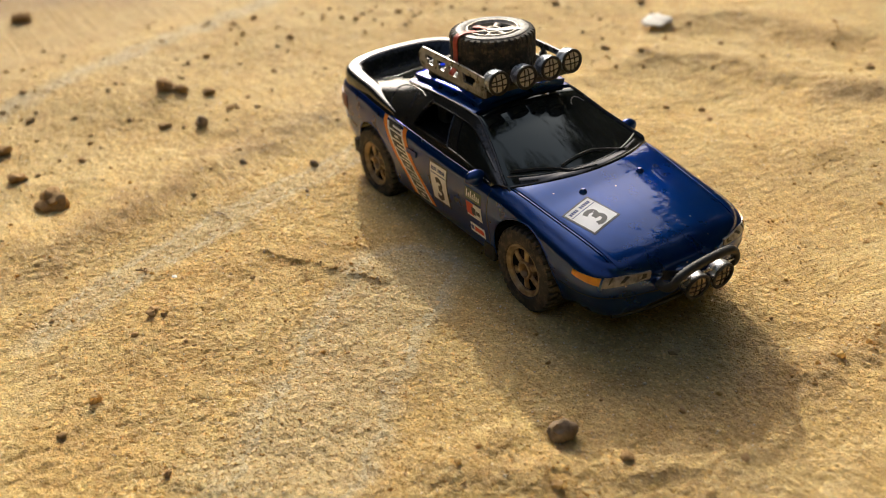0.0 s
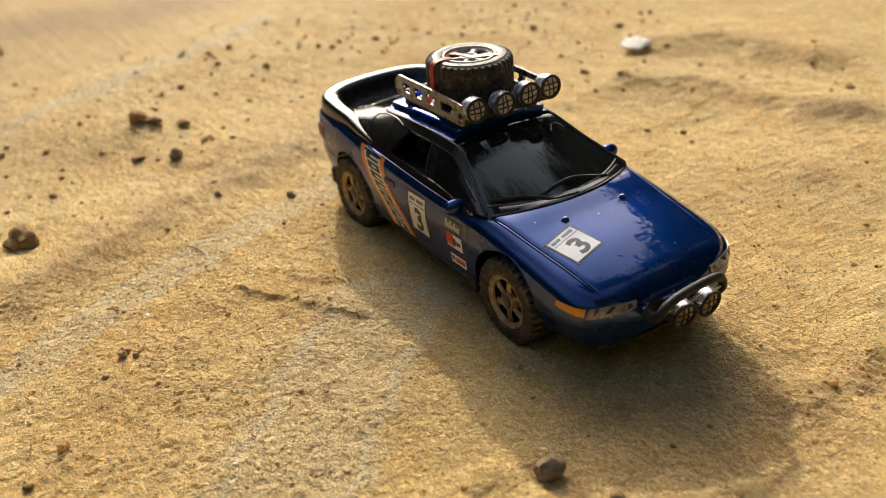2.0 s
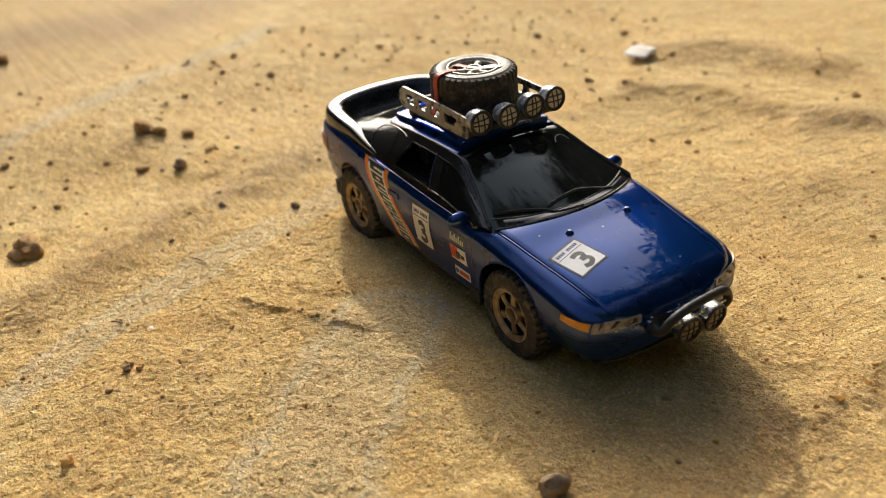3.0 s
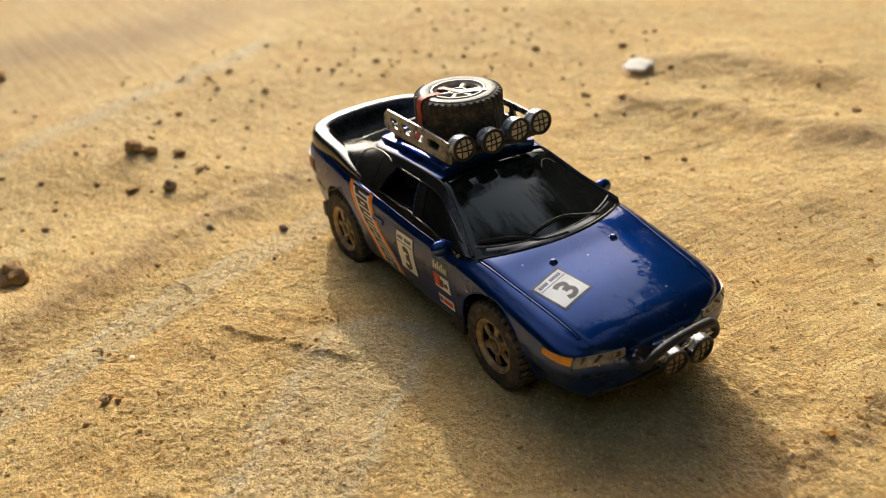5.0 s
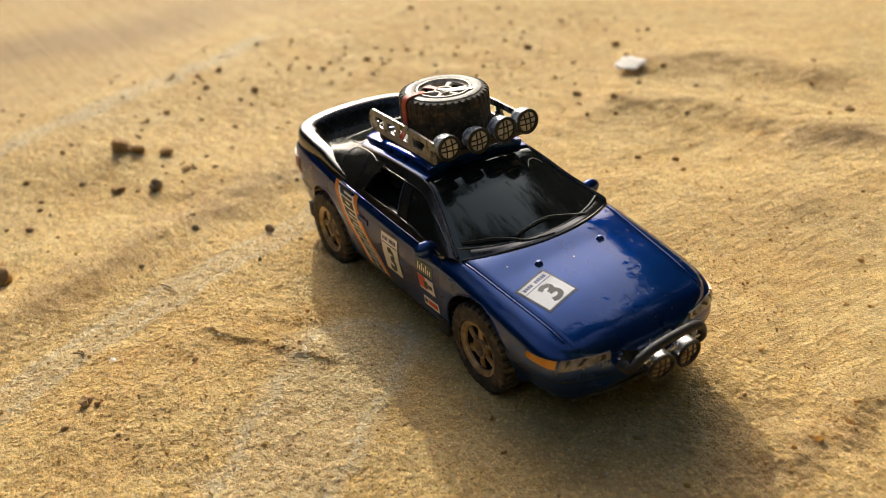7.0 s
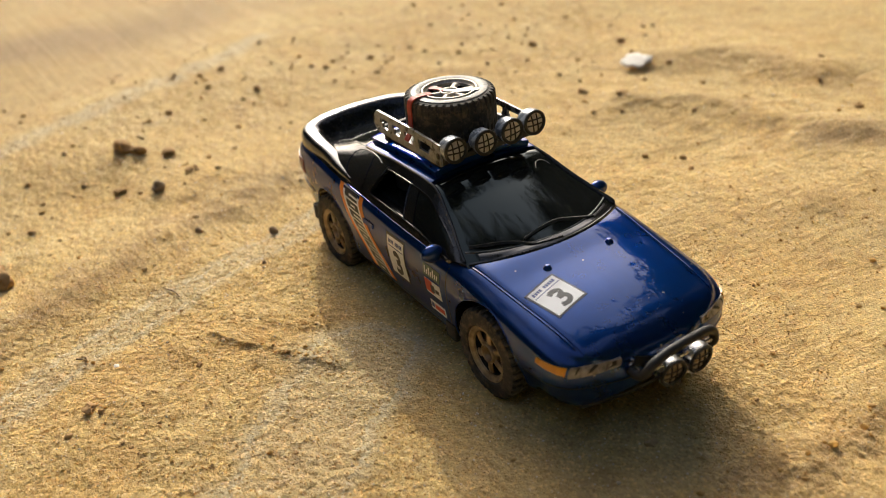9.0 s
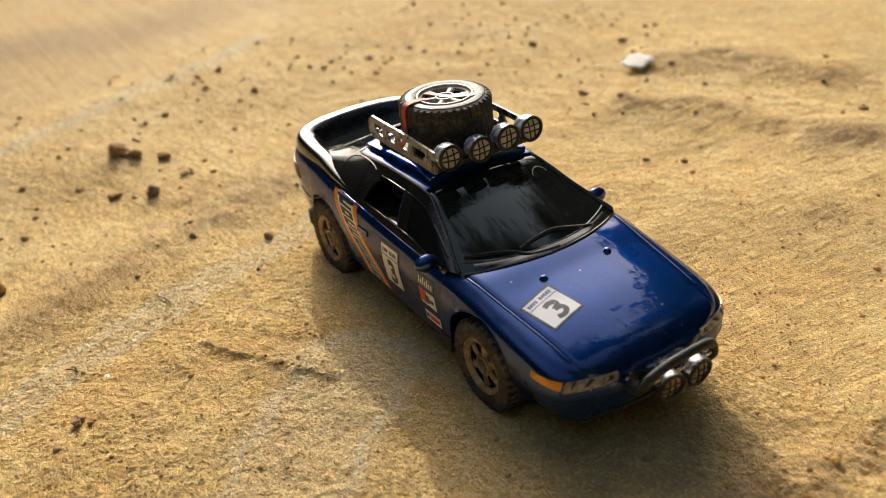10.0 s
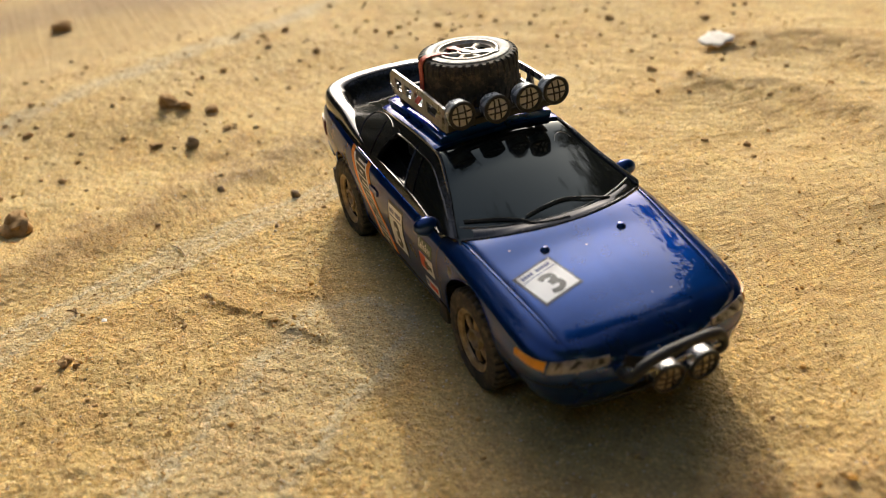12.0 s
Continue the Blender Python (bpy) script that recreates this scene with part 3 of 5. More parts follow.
for k, (x, y, s) in enumerate(BROWN_PEBBLES):
    pebble(x, y, 0.88 * s, BROWN_CLOD, "pebble", "small brown pebble half sunk in the sand", "pebble", 130 + k, "pebbles on the sand", 0.6)
for k, (x, y, s) in enumerate(DARK_PEBBLES):
    pebble(x, y, s, GREY_STONE, "pebble", "dark grey dusty pebble lying on the sand", "pebble", 100 + k, "pebbles on the sand", 1.15, 0.5)
for k, (x, y, s) in enumerate(BROWN_CLODS):
    pebble(x, y, 0.82 * s, BROWN_CLOD, "earth_clod", "brown crumbly earth clod on the sand", "clod", 200 + k, "earth clods")
for k, (x, y, s) in enumerate(TAN_CLODS):
    pebble(x, y, 0.6 * s, GRAINS, "sand_clod", "tan clump of caked sand", "clod", 300 + k, "caked sand clumps")
for k, (x, y, s) in enumerate(FAR_PEBBLES):
    pebble(x, y, 0.74 * s, BROWN_CLOD, "pebble", "small brown pebble behind the toy car", "pebble", 400 + k, "pebbles on the sand")
for k, (x, y, s) in enumerate(SIDE_PEBBLES):
    pebble(x, y, 0.85 * s, BROWN_CLOD, "pebble", "small brown pebble on rippled sand", "pebble", 500 + k, "pebbles on the sand")
pebble(39.6, -4.8, 1.3, TAN_CLOD, "pebble", "pale tan pebble in the car's shadow", "pebble", 601, "pebbles on the sand")
pebble(-14.5, -50.0, 0.9, SHELL, "shell_flake", "tiny pale shell flake on the sand", "shell", 602, "", 0.3)


def shell_fragment():
    """A broken bit of shell: an angular, slightly bowed plate propped up on the sand."""
    rim = [(-3.7, -0.2), (-2.6, 1.0), (-1.9, 2.2), (-0.3, 2.3), (0.5, 2.7), (1.2, 1.7), (2.4, 1.6), (3.5, 1.2), (3.3, -0.3), (2.0, -0.9), (1.6, -1.9), (0.6, -2.4), (-0.8, -1.9), (-2.2, -2.1), (-3.2, -1.2)]
    bm = outline_plate([(a, 1.45 * b) for a, b in rim], 0.4)
    bmesh.ops.bevel(bm, geom=list(bm.edges), offset=0.14, segments=1, affect="EDGES")
    bmesh.ops.triangulate(bm, faces=bm.faces)
    bmesh.ops.subdivide_edges(bm, edges=bm.edges, cuts=2)
    for v in bm.verts:
        v.co.z += 0.16 * noise.noise(v.co * 0.5) + 0.08 * noise.noise(v.co * 1.7) - 0.05 * (v.co.x**2 + v.co.y**2) ** 0.5
    n = Vector((0.10, -0.09, 0.99)).normalized()
    u = Vector((0.68, 0.73, 0.1))
    u = (u - n * u.dot(n)).normalized()
    turn = Matrix((u, n.cross(u), n)).transposed().to_4x4()
    ob = part("shell_fragment", bm, SHELL, at=mm(-52.5, 77.5, float(ground(-52.5, 77.5)) + 0.9) @ turn, smooth=50)
    return tagged(ob, "broken white shell fragment on the sand", "shell")


shell_fragment()


def husk():
    """A curled dry seed husk: an open ring and a small stalk."""
    base = thing("seed_husk", "curled dry brown seed husk on the sand", "seed husk", mm(-17.8, -53.1, float(ground(-17.8, -53.1))))
    a = np.linspace(0.4, 5.6, 22)
    part("curl", tube(np.stack([0.55 * np.cos(a), 0.15 * np.sin(a), 0.42 + 0.42 * np.sin(a)], -1), 0.09, 6), HUSK, base)
    part("stalk", tube(spline([(-0.2, 0.1, 0.15), (-0.9, -0.4, 0.35), (-1.6, -1.0, 0.2)], 8), 0.12, 6), HUSK, base)


husk()
z0, z1 = float(ground(-29.7, -38.2)), float(ground(-25.5, -37.2))
tagged(part("twig", tube(spline([(-29.9, -38.4, z0 + 0.1), (-27.4, -37.6, max(z0, z1) + 0.35), (-25.3, -37.3, z1 + 0.05)], 8), [0.06, 0.09, 0.12, 0.13, 0.12, 0.11, 0.09, 0.05], 6), HUSK), "short grey dry twig on the sand", "twig")


# ---- trees round the sandy clearing: out of view, they show in the paint and the glass ----
def leaf_mesh(name, at, w, rng):
    """Four-cornered leaves, each turned at random."""
    n = len(at)
    u = rng.randn(n, 3)
    u /= np.linalg.norm(u, axis=1, keepdims=True)
    v = np.cross(u, rng.randn(n, 3))
    v /= np.linalg.norm(v, axis=1, keepdims=True)
    u, v = u * w[:, None] * 1.5, v * w[:, None] * 0.6
    me = bpy.data.meshes.new(name)
    me.vertices.add(4 * n)
    me.vertices.foreach_set("co", np.stack([at - u, at + v, at + u, at - v], 1).astype(np.float32).ravel())
    me.loops.add(4 * n)
    me.loops.foreach_set("vertex_index", np.arange(4 * n, dtype=np.int32))
    me.polygons.add(n)
    me.polygons.foreach_set("loop_start", np.arange(0, 4 * n, 4, dtype=np.int32))
    me.update(calc_edges=True)
    me.materials.append(LEAF)
    return me


def tree(azimuth, distance, height, spread, low, seed, leaves=9000):
    rng = np.random.RandomState(seed)
    a = radians(azimuth)
    foot = (1000 * distance * math.cos(a), 1000 * distance * math.sin(a), -30.0)
    base = thing("tree", "leafy green broadleaf tree at the edge of the clearing", "tree", mm(*foot), "trees round the clearing")
    m = 1000.0
    top = Vector((0.2 * rng.randn(), 0.2 * rng.randn(), 0.75 * height))
    trunk = spline([(0, 0, 0), (0.1 * rng.randn(), 0.1 * rng.randn(), 0.3 * height), tuple(top)], 14) * m
    bm = tube(trunk, np.linspace(0.16, 0.04, 14) * m, 9)
    ends = [top]
    for k in range(9):
        s = 0.35 + 0.06 * k
        p = trunk[int(s * 13)] / m
        b = rng.rand() * math.tau
        e = p + np.array((math.cos(b) * spread * 0.7, math.sin(b) * spread * 0.7, (0.12 + 0.16 * rng.rand()) * height))
        tube(spline([p, (p + e) / 2 + (0, 0, 0.05 * height), e], 8) * m, np.linspace(0.06, 0.015, 8) * m, 6, bm)
        ends += [Vector(e), Vector((p + e) / 2)]
    part("trunk", bm, BARK, base, "brown trunk with limbs")
    clumps = [Vector(e) + Vector(rng.randn(3) * (spread * 0.35, spread * 0.35, height * 0.09)) for e in ends for _ in range(3)]
    clumps = np.array([c for c in clumps if c.z > low * height])
    at = clumps[rng.randint(len(clumps), size=leaves)] + rng.randn(leaves, 3) * (0.26 * spread, 0.26 * spread, 0.20 * spread)
    me = leaf_mesh("crown", at, 0.045 + 0.05 * rng.rand(leaves), rng)
    crown = new("crown", me)
    crown.parent = base


# some are known from reflections, the rest added to block sky and darken paint
for k, (az, far, high, wide, low) in enumerate([(110, 5.4, 8.4, 1.1, 0.15), (117, 7.6, 6.0, 0.9, 0.2), (95, 5.6, 8.4, 1.3, 0.2), (60, 5.2, 8.8, 2.3, 0.15), (35, 6.0, 7.5, 2.2, 0.15), (190, 7.0, 6.0, 1.3, 0.2), (204, 6.5, 7.2, 2.0, 0.15), (226, 6.2, 7.0, 2.0, 0.15), (248, 6.5, 6.5, 1.9, 0.2), (272, 7.0, 7.0, 2.0, 0.2), (76, 7.0, 6.5, 1.8, 0.2), (318, 6.4, 7.0, 2.2, 0.15), (345, 6.8, 7.4, 2.2, 0.15), (10, 6.4, 7.0, 2.0, 0.15), (100, 2.2, 9.4, 1.0, 0.62)]):
    tree(az, far, high, wide, low, 40 + k, 5000 if low > 0.5 else 9000)


def shrub(azimuth, distance, height, seed):
    """An unseen dense low bush: many stems from one foot, with leaves down to the ground."""
    rng = np.random.RandomState(seed)
    a = radians(azimuth)
    base = thing("shrub", "unseen dense green shrub added to block the low sky", "shrub", mm(1000 * distance * math.cos(a), 1000 * distance * math.sin(a), -20.0), "shrubs round the clearing")
    bm = bmesh.new()
    tips = []
    for k in range(9):
        b, lean_out = rng.rand() * math.tau, 0.2 + 0.5 * rng.rand()
        tip = np.array((math.cos(b) * lean_out * height, math.sin(b) * lean_out * height, height * (0.7 + 0.3 * rng.rand())))
        tube(spline([(0, 0, 0), tip * (0.4, 0.4, 0.6), tip], 7) * 1000, np.linspace(30, 8, 7), 5, bm)
        tips.append(tip)
    part("stems", bm, BARK, base, "brown woody stems")
    at = np.array(tips)[rng.randint(9, size=2600)] * (0.25 + 0.8 * rng.rand(2600, 1)) + rng.randn(2600, 3) * (0.3 * height, 0.3 * height, 0.12 * height)
    at[:, 2] = abs(at[:, 2])
    me = leaf_mesh("leaves", at, 0.05 + 0.055 * rng.rand(2600), rng)
    new("leaves", me).parent = base


# a ring of shrubs added out of view to keep bright horizon from reflections
for k in range(24):
    az = 15 * k + 4 * math.sin(5 * k)
    shrub(az, 6.0 + 0.8 * math.sin(3 * k), 1.1 if 118 < az < 200 else 2.4, 80 + k)


# ---- the toy car: x ahead, y to its left, its wheelbase centred on the origin ----
HALF = curve([(-37.2, 7.6), (-36.4, 9.8), (-35, 11.1), (-32, 12.3), (-26, 13.1), (-18, 13.6), (-5, 13.8), (8, 13.8), (20, 13.6), (28, 13.4), (30.8, 13.15), (32.6, 12.6), (34.0, 11.6), (35.2, 9.6), (36.2, 6.4), (36.8, 3.8), (37.2, 1.5)])
BOTTOM = curve([(-37.2, 7.0), (-36, 5.6), (-30, 4.9), (-25, 4.6), (-14, 3.5), (0, 3.3), (14, 3.1), (24, 2.9), (30, 2.8), (33, 3.1), (34.8, 3.8), (36.2, 5.0), (37.2, 6.4)])
SHOULDER = curve([(-37.2, 12.0), (-36, 13.9), (-34, 15.0), (-30, 15.3), (-24, 15.3), (-15, 14.8), (-9, 14.5), (0, 14.0), (8, 13.7), (15, 13.45), (20, 12.75), (26, 11.75), (30, 11.05), (32.5, 10.5), (34.6, 9.8), (36.3, 8.6), (37.2, 7.2)])
CENTRE = curve([(-37.2, 12.4), (-36, 14.4), (-34, 15.2), (-28, 15.3), (-20, 15.2), (-10, 15.0), (8, 15.1), (17, 14.85), (22, 13.95), (28, 13.0), (32, 12.15), (34.2, 11.55), (35.6, 10.6), (36.5, 9.5), (37.2, 7.6)])


def section(x):
    """Half of the body's outline across the car at x, from under its middle, round the side, to the top of its middle."""
    w, zb, zs, zc = float(HALF(x)), float(BOTTOM(x)), float(SHOULDER(x)), float(CENTRE(x))
    h = zs - zb
    k = min(1.0, max(0.0, (x - 25.5) / 2.0)) + 0.6 * min(1.0, max(0.0, (-26.5 - x) / 2.0))      # the bumpers stand proud
    q = min(1.0, max(0.0, (x - 25.5) / 3.0))      # the front bumper draws in towards its foot
    return spline([(0, zb), (0.5 * w, zb), (w * (1 - 0.12 * q) - 1.6, zb), (w * (1 - 0.08 * q) - 0.75, zb + 0.10 * h), (w * (1 - 0.025 * q) - 0.42, zb + 0.33 * h), (w - 0.06 + 0.06 * k, zb + 0.56 * h), (w + 0.0 + 0.06 * k, zb + 0.74 * h), (w - 0.36, zb + 0.92 * h),
                   (w - 1.25, zs + 0.03 * (zc - zs)), (w * 0.80, zs + 0.42 * (zc - zs)), (w * 0.5, zs + 0.80 * (zc - zs)), (w * 0.25, zs + 0.96 * (zc - zs)), (0, zc)], 97)


SIDE0, SIDE1 = 16, 64          # the stretch of a section that is the car's side


def side_y(x, z):
    s = section(x)[SIDE0:SIDE1]
    return float(np.interp(z, s[:, 1], s[:, 0]))


def top_z(x, y):
    s = section(x)[SIDE1 - 4 :][::-1]
    return float(np.interp(abs(y), s[:, 0], s[:, 1]))


def on_side(points, side, off):
    """Places on the car's side (side: 1 left, -1 right) from pairs x, z."""
    return [(x, side * (side_y(x, z) + off), z) for x, z in points]


def side_plate(corners, side, up=0.05, n=10):
    """A thin film on the side, between four corners x, z: front top, back top, back bottom, front bottom."""
    a, b, c, d = np.array(corners, float)
    rows = []
    for v in np.linspace(0, 1, n):
        p, q = a + (d - a) * v, b + (c - b) * v
        rows.append(on_side([p + (q - p) * u for u in np.linspace(0, 1, n)], side, 0))
    g = np.array(rows)
    return plate(g[:, ::-1] if side < 0 else g, up, 0.05, round_edge=False)


def strip(points, width, fn):
    """A thin line of a given width along points of a plane, laid on a surface by fn."""
    p = np.array(points, float)
    t = np.gradient(p, axis=0)
    t /= np.linalg.norm(t, axis=1, keepdims=True)
    n = np.stack([-t[:, 1], t[:, 0]], -1) * width / 2
    return [[fn(*(a + b)) for a, b in zip(p, n)], [fn(*a) for a in p], [fn(*(a - b)) for a, b in zip(p, n)]]


def both(grid, up, down):
    """A plate whose grid may run either way: raised away from the car's core."""
    g = np.array(grid, float)
    n = np.cross(np.gradient(g, axis=0), np.gradient(g, axis=1)).mean((0, 1))
    out = g.mean((0, 1)) - (0, 0, 6.0)
    out[0] *= 0.15
    return plate(g if n @ out > 0 else g[::-1], up, down, round_edge=False)


car = thing("toy_car", "dark blue metallic die-cast toy rally coupe standing on sand", "toy car")


def body_shell():
    u = np.linspace(0, 1, 130)
    xs = -37.2 + 74.4 * (0.5 - 0.5 * np.cos(np.pi * (0.12 * u + 0.88 * (0.5 - 0.5 * np.cos(np.pi * u)) * 0.5 + 0.44 * u)))
    bm = bmesh.new()
    rings = []
    for x in xs:
        s = section(x)
        ring = [(y, z) for y, z in s] + [(-y, z) for y, z in s[-2:0:-1]]
        rings.append([bm.verts.new((x, y, z)) for y, z in ring])
    n = len(rings[0])
    for k, (a, b) in enumerate(zip(rings[:-1], rings[1:])):
        for i in range(n):
            j = (i + 1) % n
            f = bm.faces.new((a[i], a[j], b[j], b[i]))
            v = min(i, n - i)
            upper = (v >= 64 and xs[k] < -13.5) or (v >= 66 and xs[k] < 11.5)
            f.material_index = 1 if upper or v < 22 else 0
    bm.faces.new(rings[0][::-1])
    bm.faces.new(rings[-1])
    shell = part("body", bm, [BLUE, BLACK], car, "metallic dark blue car body with black rear deck")
    cut = bmesh.new()
    for x in (20.4, -20.4):
        for side in (-1, 1):
            one = bmesh.ops.create_cone(cut, cap_ends=True, segments=48, radius1=6.75, radius2=6.75, depth=7.5)["verts"]
            bmesh.ops.rotate(cut, cent=(0, 0, 0), matrix=Matrix.Rotation(radians(90), 3, "X"), verts=one)
            bmesh.ops.translate(cut, vec=(x, side * 12.0, 5.0), verts=one)
    for f in cut.faces:
        f.material_index = 1
    cutter = part("cutter", cut, [BLUE, BLACK])
    mod = shell.modifiers.new("arches", "BOOLEAN")
    mod.object, mod.operation, mod.solver = cutter, "DIFFERENCE", "EXACT"
    done = bpy.data.meshes.new_from_object(shell.evaluated_get(bpy.context.evaluated_depsgraph_get()))
    shell.modifiers.clear()
    shell.data = done
    done.set_sharp_from_angle(angle=radians(38))
    bpy.data.objects.remove(cutter)
    return shell


body_shell()

# wheel arch lips
for x in (20.4, -20.4):
    for side in (-1, 1):
        pts = []
        for a in np.linspace(-8, 188, 40):
            px, pz = x + 6.85 * math.cos(radians(a)), 5.0 + 6.85 * math.sin(radians(a))
            pts.append((px, side * (side_y(px, max(pz, float(BOTTOM(px)) + 0.4)) - 0.05), pz))
        part("wheel_arch_lip", tube(pts, 0.13, 6), BLUE, car)

# mud flaps behind the front wheels and before the rear bumper
for side in (-1, 1):
    part("mud_flap", box(bmesh.new(), 11.2, 13.6, side * 12.9 - 0.5, side * 12.9 + 0.5, 2.6, 5.0, 0.25), MATT, car, "black plastic mud flap")
    part("mud_flap", box(bmesh.new(), -28.4, -26.8, side * 12.6 - 0.5, side * 12.6 + 0.5, 4.0, 6.6, 0.25), MATT, car, "black plastic mud flap")

# underside
part("chassis", box(bmesh.new(), -31, 31, -8.0, 8.0, 2.3, 3.9, 0.3), MATT, car, "black chassis plate")

# bonnet, a panel of its own with a narrow shut line
NOSE_X = np.linspace(30.8, 37.2, 65)
NOSE_Y = np.array([float(HALF(x)) - 1.35 for x in NOSE_X])


def hood_point(u, v):
    """The bonnet from the windscreen's foot (u 0) to the lamps (u 1), v from one side crease to the other."""
    back = (18.2 - 3.4 * abs(v) ** 2.2, 11.2 * v)
    yf = 9.55 * v
    front = (float(np.interp(-abs(yf), -NOSE_Y, NOSE_X)), yf)
    return back[0] + (front[0] - back[0]) * u, back[1] + (front[1] - back[1]) * u


def hood_grid():
    rows = []
    for v in np.linspace(-1, 1, 61):
        row = []
        for u in np.linspace(0, 0.985, 60):
            x, y = hood_point(u, v)
            row.append((x, y, top_z(x, y)))
        rows.append(row)
    return np.array(rows)[::-1]


part("bonnet", plate(hood_grid(), 0.20, 0.05), BLUE, car, "metallic blue bonnet with a number sticker")
for side in (-1, 1):
    line = [hood_point(u, side) for u in np.linspace(0.02, 0.93, 40)]
    part("fender_ridge", tube([(x, y + side * 0.28, top_z(x, y + side * 0.28) + 0.02) for x, y in line], 0.13, 6), BLUE, car)


# ---- cabin ----
EDGE_Y = curve([(-33, 9.2), (-27, 8.2), (-21, 7.7), (-10, 8.3), (2.7, 8.35), (8, 9.5), (14.8, 11.7), (19, 12.4)])
EDGE_Z = curve([(-33, 14.6), (-27, 16.1), (-21, 17.6), (-15, 18.7), (-8, 19.35), (-2, 19.5), (2.7, 19.3), (8, 17.2), (14.8, 14.2), (19, 12.3)])
CROWN = curve([(-33, 14.9), (-27, 16.7), (-21, 18.4), (-15, 19.5), (-8, 20.1), (-2, 20.25), (2.7, 20.05), (8, 18.35), (14.8, 15.95), (18, 14.75), (19, 14.3)])


def cabin(x, v):
    """The cabin's surface: v from 0 at the waist, 0.5 at the roof's edge, to 1 at the middle (right side; the left is its mirror)."""
    yb, zb = float(HALF(x)) - 0.95, float(SHOULDER(x)) - 0.15
    ye, ze, zc = float(EDGE_Y(x)), float(EDGE_Z(x)), float(CROWN(x))
    if v <= 0.5:
        s = v * 2
        bulge = 0.55 * math.sin(math.pi * s)
        return np.array((x, -(yb + (ye - yb) * s + bulge * 0.75), zb + (ze - zb) * s + bulge * 0.5))
    s = (v - 0.5) * 2
    y = ye * (1 - s)
    return np.array((x, -y, ze + (zc - ze) * (1 - (y / ye) ** 2)))


FLIP = np.array((1, -1, 1.0))


def cabin_plate(x0, x1, v0, v1, side, nu=16, nv=12, up=0.0, down=0.5):
    """A plate of the cabin between x0 and x1, which may depend on v; side -1 right, 1 left."""
    rows = []
    for v in np.linspace(v0, v1, nv):
        a, b = (f(v) if callable(f) else f for f in (x0, x1))
        rows.append([cabin(x, v) for x in np.linspace(a, b, nu)])
    g = np.array(rows)
    return plate(g[::-1] if side < 0 else (g * FLIP), up, down, round_edge=False)


def cabin_top(x0, x1, up, down, nu=40, nv=41, w=0.5):
    rows = []
    for v in np.linspace(w, 2 - w, nv):
        rows.append([cabin(x, v) if v <= 1 else cabin(x, 2 - v) * FLIP for x in np.linspace(x0(v) if callable(x0) else x0, x1(v) if callable(x1) else x1, nu)])
    return plate(np.array(rows)[::-1], up, down)


def bow(mid, drop):
    """An edge across the car, at mid in the middle and drop further back at the roof's edges."""
    return lambda v: mid - drop * (abs(v - 1) * 2) ** 2


part("windscreen", cabin_top(bow(2.9, 0.25), bow(18.6, 2.4), 0.02, 0.4), GLASS, car, "black tinted windscreen")
part("roof", cabin_top(-16.6, bow(2.7, 0.3), 0.35, 0.4), BLUE, car, "metallic blue roof panel")
part("roof_plinth", cabin_top(-15.8, 2.2, 1.25, 0.1, 30, 31, 0.56), BLUE, car)
part("roof_lining", cabin_top(-17.0, 2.5, -0.45, 0.75, 20, 21, 0.52), CABIN, car)
part("rear_window", cabin_top(-31.5, -16.9, 0.05, 0.4), GLASS, car, "black wraparound rear window")

lean = lambda a, b: (lambda v: a + (b - a) * v * 2)      # an upright edge that leans from a at the waist to b at the roof
for side in (-1, 1):
    part("quarter_panel", cabin_plate(-31.5, lean(-8.8, -7.0), 0.0, 0.5, side, 30), BLACK, car, "gloss black rear quarter panel")
    part("window_sill", cabin_plate(lean(-8.8, -7.0), lean(12.4, 15.0), 0.0, 0.09, side, 40, 4), BLACK, car)
    part("roof_rail", cabin_plate(lean(-8.8, -7.0), lean(12.4, 15.0), 0.40, 0.5, side, 40, 4, 0.05), BLACK, car)
    part("door_pillar", cabin_plate(lean(1.6, -1.6), lean(4.0, 0.4), 0.09, 0.40, side, 6, 10), BLACK, car)
    part("windscreen_pillar", cabin_plate(11.4, lean(12.4, 15.0), 0.09, 0.40, side, 8, 10), BLACK, car)
    part("quarter_window", cabin_plate(lean(4.0, 0.4), 11.4, 0.09, 0.40, side, 12, 10, -0.12, 0.35), GLASS, car, "black tinted front quarter window")
    for u in (lean(-8.8, -7.0), lean(1.6, -1.6)):
        line = [cabin(u(v), v) * (FLIP if side > 0 else 1) for v in np.linspace(0.09, 0.43, 12)]
        part("window_frame", tube(line, 0.16, 6), BLACK, car)
    for v in (0.09, 0.40):
        line = [cabin(x, v) * (FLIP if side > 0 else 1) for x in np.linspace(lean(-8.8, -7.0)(v), 12.0, 30)]
        part("window_frame", tube(line, 0.15, 6), BLACK, car)
    for pane in ([(-14.6, 0.03), (-16.8, 0.2), (-17.6, 0.4), (-15.0, 0.47), (-11.5, 0.46), (-9.3, 0.42)], [(-12.4, 0.46), (-11.2, 0.3), (-10.6, 0.06)]):
        line = [cabin(x, v) * (FLIP if side > 0 else 1) + (0, 0, 0.02) for x, v in spline(pane, 30)]
        part("pane_seam", tube(line, 0.09, 6), BLACK, car)
    line = [cabin(x, 0.5) * (FLIP if side > 0 else 1) for x in np.linspace(-16, 14.6, 60)]
    part("drip_rail", tube(line, 0.22, 8), BLACK, car)

# cabin tub, two seats and a dashboard seen through the open door windows
part("cabin_tub", box(bmesh.new(), -12.5, 14.0, -11.2, 11.2, 12.9, 13.6, 0.2), CABIN, car)
